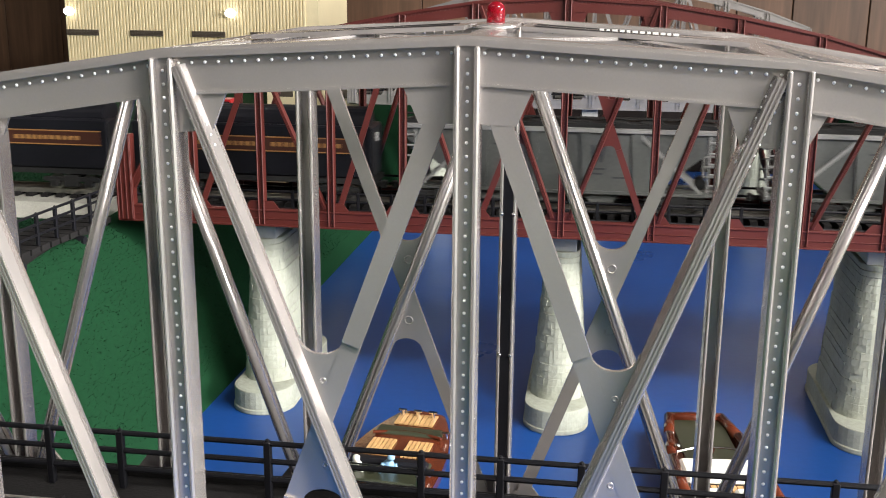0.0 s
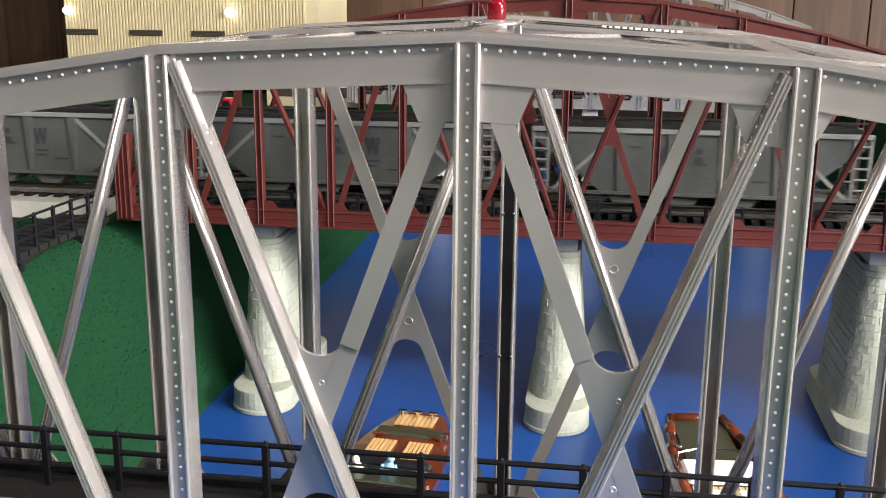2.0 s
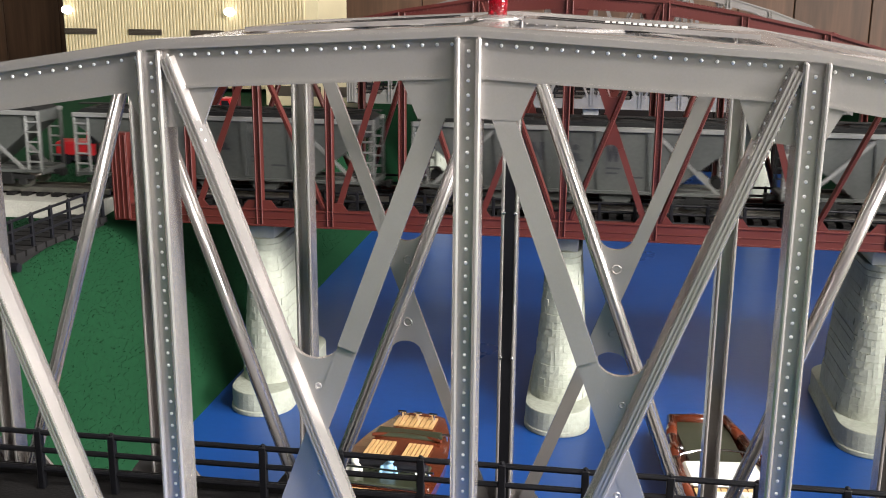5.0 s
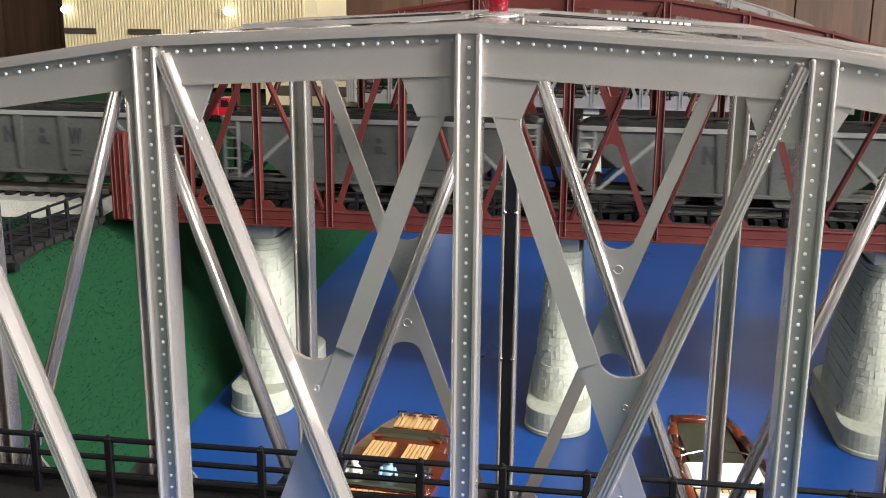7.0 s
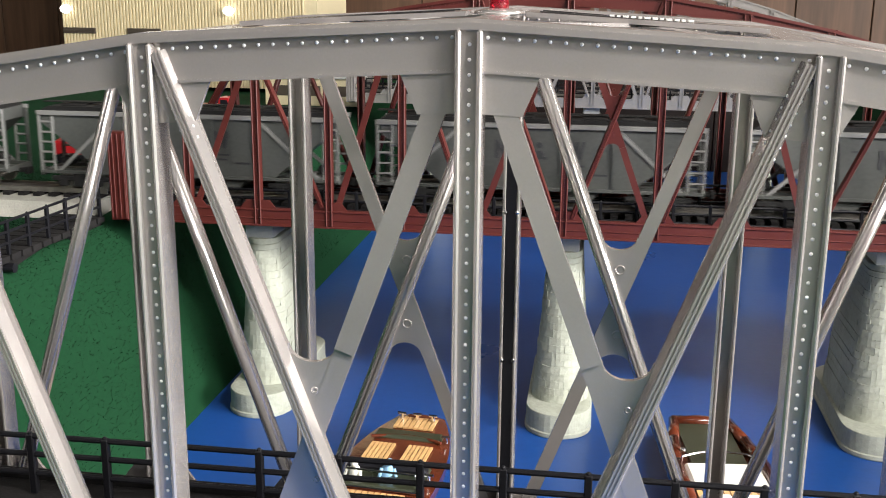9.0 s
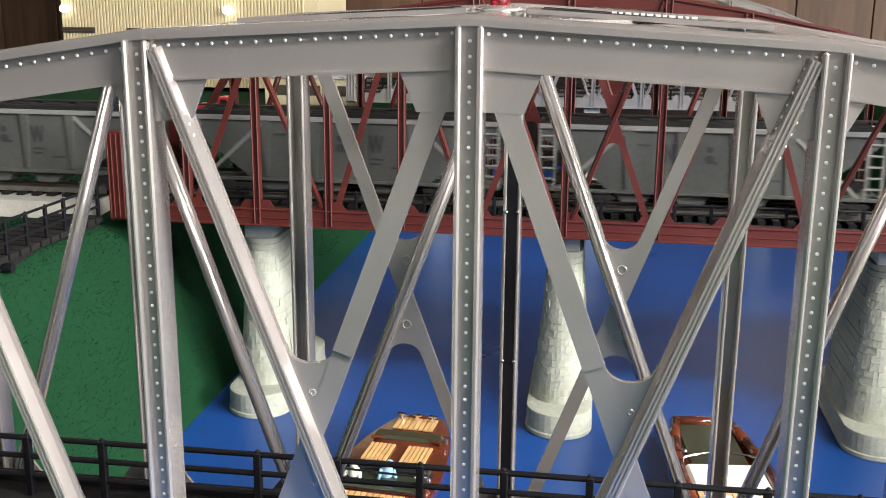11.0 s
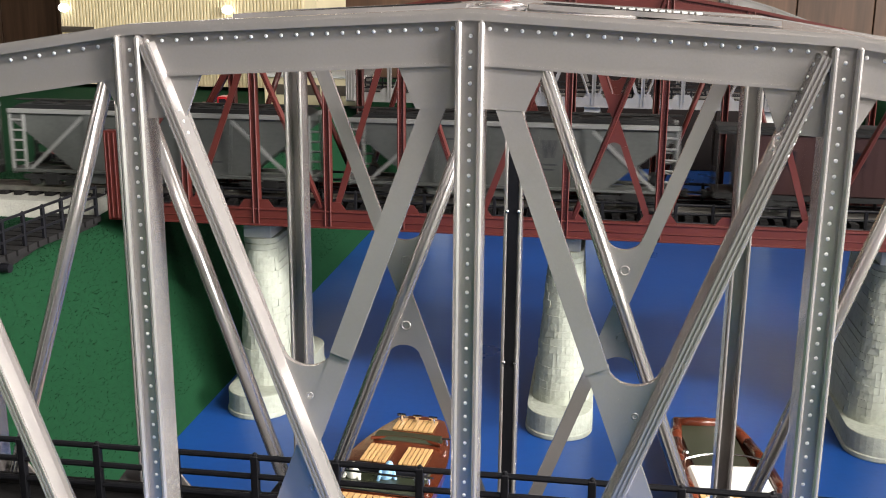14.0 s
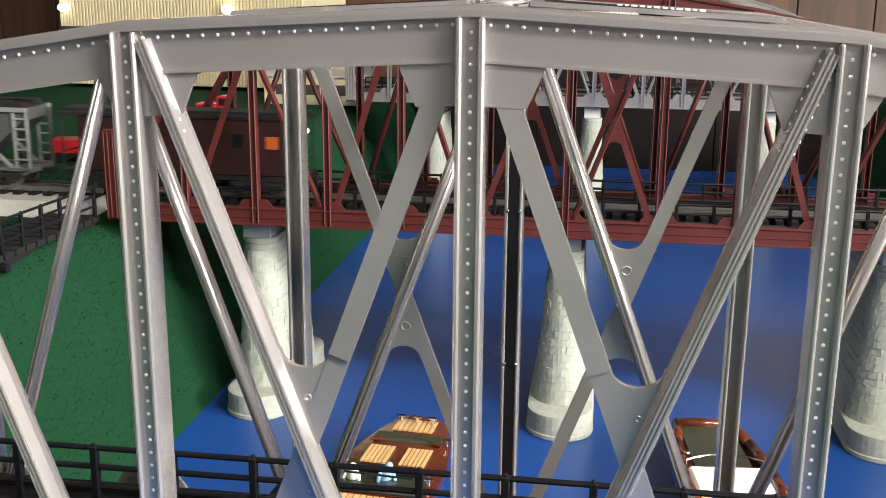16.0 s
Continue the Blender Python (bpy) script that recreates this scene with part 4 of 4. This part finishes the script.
def runabout():
    b, secs = boat((-0.2025, 0.857, WATER_Z + 0.0005), -5, "varnished wooden runabout with pale planked decks", 0.058, 0.285, 0.034)
    z = 0.0412
    planks(b, -0.024, 0.024, 0.096, 0.128, z + 0.001, 8)
    bm = bmesh.new()
    box(bm, -0.040, 0.040, 0.068, 0.090, z - 0.004, z + 0.003)
    soften(bm, 0.003)
    part("rear_cockpit", bm, DARKGREEN, b, "dark leather cockpit well")
    bm = bmesh.new()
    for i in range(13):
        a = math.pi * i / 12
        p = (-0.041 + 0.082 * i / 12, 0.066 + 0.010 * math.sin(a), z + 0.001)
        if i:
            rod(bm, last, p, 0.0022, 8)
        last = p
    part("coaming", bm, MAHOG, b)
    planks(b, -0.036, -0.007, 0.008, 0.052, z, 6)
    planks(b, 0.007, 0.036, 0.008, 0.052, z, 6)
    bm = bmesh.new()
    box(bm, -0.047, 0.047, -0.058, 0.000, z - 0.002, z + 0.002)
    soften(bm, 0.003)
    part("cockpit", bm, DARKGREEN, b, "dark open cockpit")
    bm = bmesh.new()
    box(bm, -0.046, 0.046, -0.024, -0.010, z, z + 0.010)
    soften(bm, 0.003)
    part("seat", bm, TENDER, b)
    bm = bmesh.new()
    for x in (-0.046, 0.046):
        rod(bm, (x, -0.060, z), (x * 0.9, -0.052, z + 0.018), 0.0014, 8)
    rod(bm, (-0.0414, -0.052, z + 0.018), (0.0414, -0.052, z + 0.018), 0.0014, 8)
    rod(bm, (-0.046, -0.060, z), (0.046, -0.060, z), 0.0014, 8)
    part("windscreen_frame", bm, CHROME, b, "chrome windscreen frame")
    planks(b, -0.036, 0.036, -0.118, -0.070, z, 11)
    for x in (-0.019, 0.0, 0.019):
        cleat(b, x, 0.120, z + 0.003)
    cleat(b, 0.046, 0.070, z)
    cleat(b, 0.050, -0.030, z)
    return b


runabout()


def launch():
    b, secs = boat((0.228, 0.923, WATER_Z + 0.0005), 6, "mahogany motor launch with white seating and open cockpit", 0.051, 0.285, 0.034)
    z = 0.0412
    bm = bmesh.new()
    prism(bm, [(-0.030, z - 0.002), (0.030, z - 0.002), (0.030, z + 0.002), (-0.030, z + 0.002)], 0.004, 0.118)
    soften(bm, 0.002)
    part("foredeck_well", bm, DARKGREEN, b, "dark green foredeck panel")
    bm = bmesh.new()
    pts = [(-0.047, -0.10), (-0.046, 0.0), (-0.040, 0.062), (-0.031, 0.118), (0.031, 0.118), (0.040, 0.062), (0.046, 0.0), (0.047, -0.10)]
    for p, q in zip(pts, pts[1:]):
        rod(bm, (*p, z + 0.004), (*q, z + 0.004), 0.0065, 10)
    for p in pts:
        bmesh.ops.create_uvsphere(bm, u_segments=10, v_segments=6, radius=0.0065, matrix=Matrix.Translation((*p, z + 0.004)))
    part("coaming", bm, MAHOG, b, smooth=True)
    bm = bmesh.new()
    for i in range(11):
        x = -0.043 + 0.086 * i / 10
        p = (x, 0.006 - 7.5 * x * x, z + 0.016)
        if i:
            rod(bm, last, p, 0.0013, 8)
        last = p
    for x in (-0.043, 0.0, 0.043):
        rod(bm, (x, 0.010 - 7.5 * x * x, z), (x, 0.006 - 7.5 * x * x, z + 0.016), 0.0012, 8)
    part("windscreen_frame", bm, CHROME, b, "chrome windscreen frame")
    bm = bmesh.new()
    box(bm, -0.040, 0.040, -0.062, -0.004, z + 0.001, z + 0.007)
    soften(bm, 0.003)
    part("white_dashboard", bm, CREAMSEAT, b, "white cockpit cover")
    bm = bmesh.new()
    for x in (-0.022, 0.020):
        box(bm, x - 0.016, x + 0.016, -0.108, -0.082, z, z + 0.010)
        box(bm, x - 0.016, x + 0.016, -0.114, -0.106, z, z + 0.020)
    soften(bm, 0.003)
    part("seat", bm, CREAMSEAT, b)
    planks(b, -0.038, 0.038, -0.081, -0.064, z + 0.001, 11)
    bm = bmesh.new()
    bmesh.ops.create_uvsphere(bm, u_segments=12, v_segments=8, radius=0.0035, matrix=Matrix.Translation((-0.037, 0.020, z + 0.010)))
    part("lamp", bm, CHROME, b, "chrome lamp", smooth=True)
    return b


launch()


def figure(at, rz, top, label):
    """A small painted doll, one plain mesh."""
    bm = bmesh.new()
    lathe(bm, [(0.0085, 0), (0.0095, 0.008), (0.008, 0.018), (0.0045, 0.025), (0.003, 0.027)], 12)
    bmesh.ops.create_uvsphere(bm, u_segments=12, v_segments=8, radius=0.0052, matrix=Matrix.Translation((0, 0, 0.0315)))
    rod(bm, (-0.008, 0, 0.020), (-0.011, -0.010, 0.010), 0.0024, 8)
    rod(bm, (0.008, 0, 0.020), (0.012, -0.010, 0.012), 0.0024, 8)
    ob = part("toy_figure", bm, top, None, label, smooth=True)
    ob.matrix_basis = pose(at[0] * U, at[1] * U, at[2] * U, 24, 10, rz)
    tagged(ob, label, "figurine", "painted figurines in the boat")


figure((-0.204, 0.828, WATER_Z + 0.040), 20, FIGBLUE, "small pale blue painted figurine seated in the boat")
figure((-0.243, 0.826, WATER_Z + 0.038), -10, CREAMSEAT, "small cream painted figurine seated in the boat")


# ---- background ----
def cream_building():
    b = thing("toy_factory", (-1.315, 3.02, -0.09), "cream corrugated model factory with row of dark vents", "model building")
    wide, top = 0.443, 0.322
    bm = bmesh.new()
    box(bm, -wide, wide, 0.0, 0.40, 0, top)
    part("wall", bm, CREAM, b)
    bm = bmesh.new()
    box(bm, -wide + 0.003, wide - 0.003, 0.12, 0.397, top - 0.01, 0.62)
    part("upper_storey", bm, CREAM, b)
    bm = bmesh.new()
    for i in range(74):
        x = -wide + 0.004 + i * 0.0114
        box(bm, x, x + 0.0052, -0.0045, 0.0005, 0, top - 0.004)
        box(bm, x, x + 0.0052, 0.1155, 0.1205, top, 0.62)
    ribs = part("siding_rib", bm, CREAM, b)
    ribs["kind"] = "stuff"
    bm = bmesh.new()
    box(bm, -wide - 0.004, wide - 0.03, -0.008, 0.13, top - 0.003, top + 0.006)
    part("eave", bm, WHITE, b)
    for x in (-0.382, -0.152, 0.066, 0.27):
        bm = bmesh.new()
        box(bm, x - 0.058, x + 0.058, -0.0085, -0.0045, 0.172, 0.191)
        v = part("vent", bm, VENT, b)
        bm = bmesh.new()
        for j in range(4):
            box(bm, x - 0.056, x + 0.056, -0.0115, -0.008, 0.1735 + j * 0.0045, 0.1755 + j * 0.0045)
        part("louvre", bm, VENT, v)
    for x in (-0.418, 0.150):
        bm = bmesh.new()
        bmesh.ops.create_uvsphere(bm, u_segments=16, v_segments=10, radius=0.016, matrix=Matrix.Translation((x, -0.022, 0.252)) @ Matrix.Diagonal((1.2, 0.8, 0.9, 1)))
        part("wall_lamp", bm, LAMPGLOW, b, "lit white wall lamp", smooth=True)
    bm = bmesh.new()
    box(bm, -0.33, 0.14, 0.112, 0.118, top + 0.022, top + 0.12)
    part("window", bm, LAMPGLOW, b, "brightly lit window strip")


cream_building()


def roof_lettering():
    """Unreadable raised lettering on the silver bridge's overhead plate."""
    x = 0.052
    for i in range(12):
        w = (0.0022, 0.0016, 0.0026)[i % 3]
        bm = bmesh.new()
        z = top_at(x) + 0.0042
        box(bm, x, x + w, 0.1145, 0.1205, z, z + 0.0009)
        part("lettering_bar", bm, RIVET, SILVER_BRIDGE)
        x += w + 0.0012


roof_lettering()


def lorry(at, rz, size, label):
    t = thing("toy_truck", at, label, "toy vehicle", "red model vehicles on the turf", rz=rz)
    t.scale = (size, size, size)
    bm = bmesh.new()
    box(bm, -0.055, 0.010, -0.028, 0.028, 0.020, 0.050)
    prism(bm, [(0.010, 0.020), (0.055, 0.020), (0.055, 0.040), (0.040, 0.072), (0.012, 0.072)], -0.027, 0.027)
    soften(bm, 0.003)
    part("body", bm, BRIGHTRED, t)
    bm = bmesh.new()
    box(bm, -0.058, 0.057, -0.024, 0.024, 0.009, 0.020)
    soften(bm, 0.001)
    part("chassis", bm, BLACK, t)
    bm = bmesh.new()
    prism(bm, [(0.018, 0.046), (0.046, 0.046), (0.037, 0.066), (0.018, 0.066)], -0.0278, 0.0278)
    part("window", bm, TENDER, t)
    for x in (-0.035, 0.035):
        for sy in (-1, 1):
            bm = bmesh.new()
            rod(bm, (x, sy * 0.018, 0.012), (x, sy * 0.029, 0.012), 0.012, 18)
            part("wheel", bm, BLACK, t)


def far_track_stock():
    """Models standing on the turf behind the train."""
    lorry((-0.955, 2.30, BANK_TOP), 0, 0.9, "bright red model lorry standing on the turf")
    lorry((-0.995, 1.62, BANK_TOP), 12, 0.95, "bright red model lorry parked beside the railway track")
    c = thing("model_shed", (-0.80, 2.74, BANK_TOP), "low cream model shed with flat roof", "model building")
    bm = bmesh.new()
    box(bm, -0.15, 0.15, -0.05, 0.12, 0, 0.082)
    soften(bm, 0.002)
    part("wall", bm, CREAM, c)
    bm = bmesh.new()
    box(bm, -0.16, 0.16, -0.06, 0.13, 0.082, 0.090)
    part("roof", bm, SLAB, c)
    for x in (-0.09, 0.0, 0.09):
        bm = bmesh.new()
        box(bm, x - 0.022, x + 0.022, -0.0525, -0.0495, 0.030, 0.060)
        part("window", bm, VENT, c)


far_track_stock()


# ---- ceiling lamps ----
def ceiling_lamp(x, y):
    l = thing("ceiling_lamp", (x / U, y / U, 2.30), "long fluorescent ceiling lamp with white housing", "lamp", "fluorescent ceiling lamps")
    bm = bmesh.new()
    box(bm, -0.90, 0.90, -0.24, 0.24, -0.03, 0.0)
    soften(bm, 0.004)
    part("housing", bm, WHITE, l)
    for sy in (-0.12, 0.12):
        bm = bmesh.new()
        rod(bm, (-0.86, sy, -0.048), (0.86, sy, -0.048), 0.018, 12)
        part("tube", bm, LAMPGLOW, l)


for ax, ay in ((-0.9, -0.55), (1.6, -0.75), (-1.5, 1.75), (1.2, 1.75), (1.1, -1.9)):
    ceiling_lamp(ax, ay)


def motions():
    for car, offset in TRAIN:
        rows = []
        for i in range(33):
            t = i * 0.5
            x, y, a = loop_point((offset - gone(t)) * GROW - 0.003)
            rows.append((t, pose(x * U, y * U, RAIL_Z * U, 0, 0, math.degrees(a))))
        car.scale = (GROW, GROW, GROW)
        walk(car, rows)


motions()
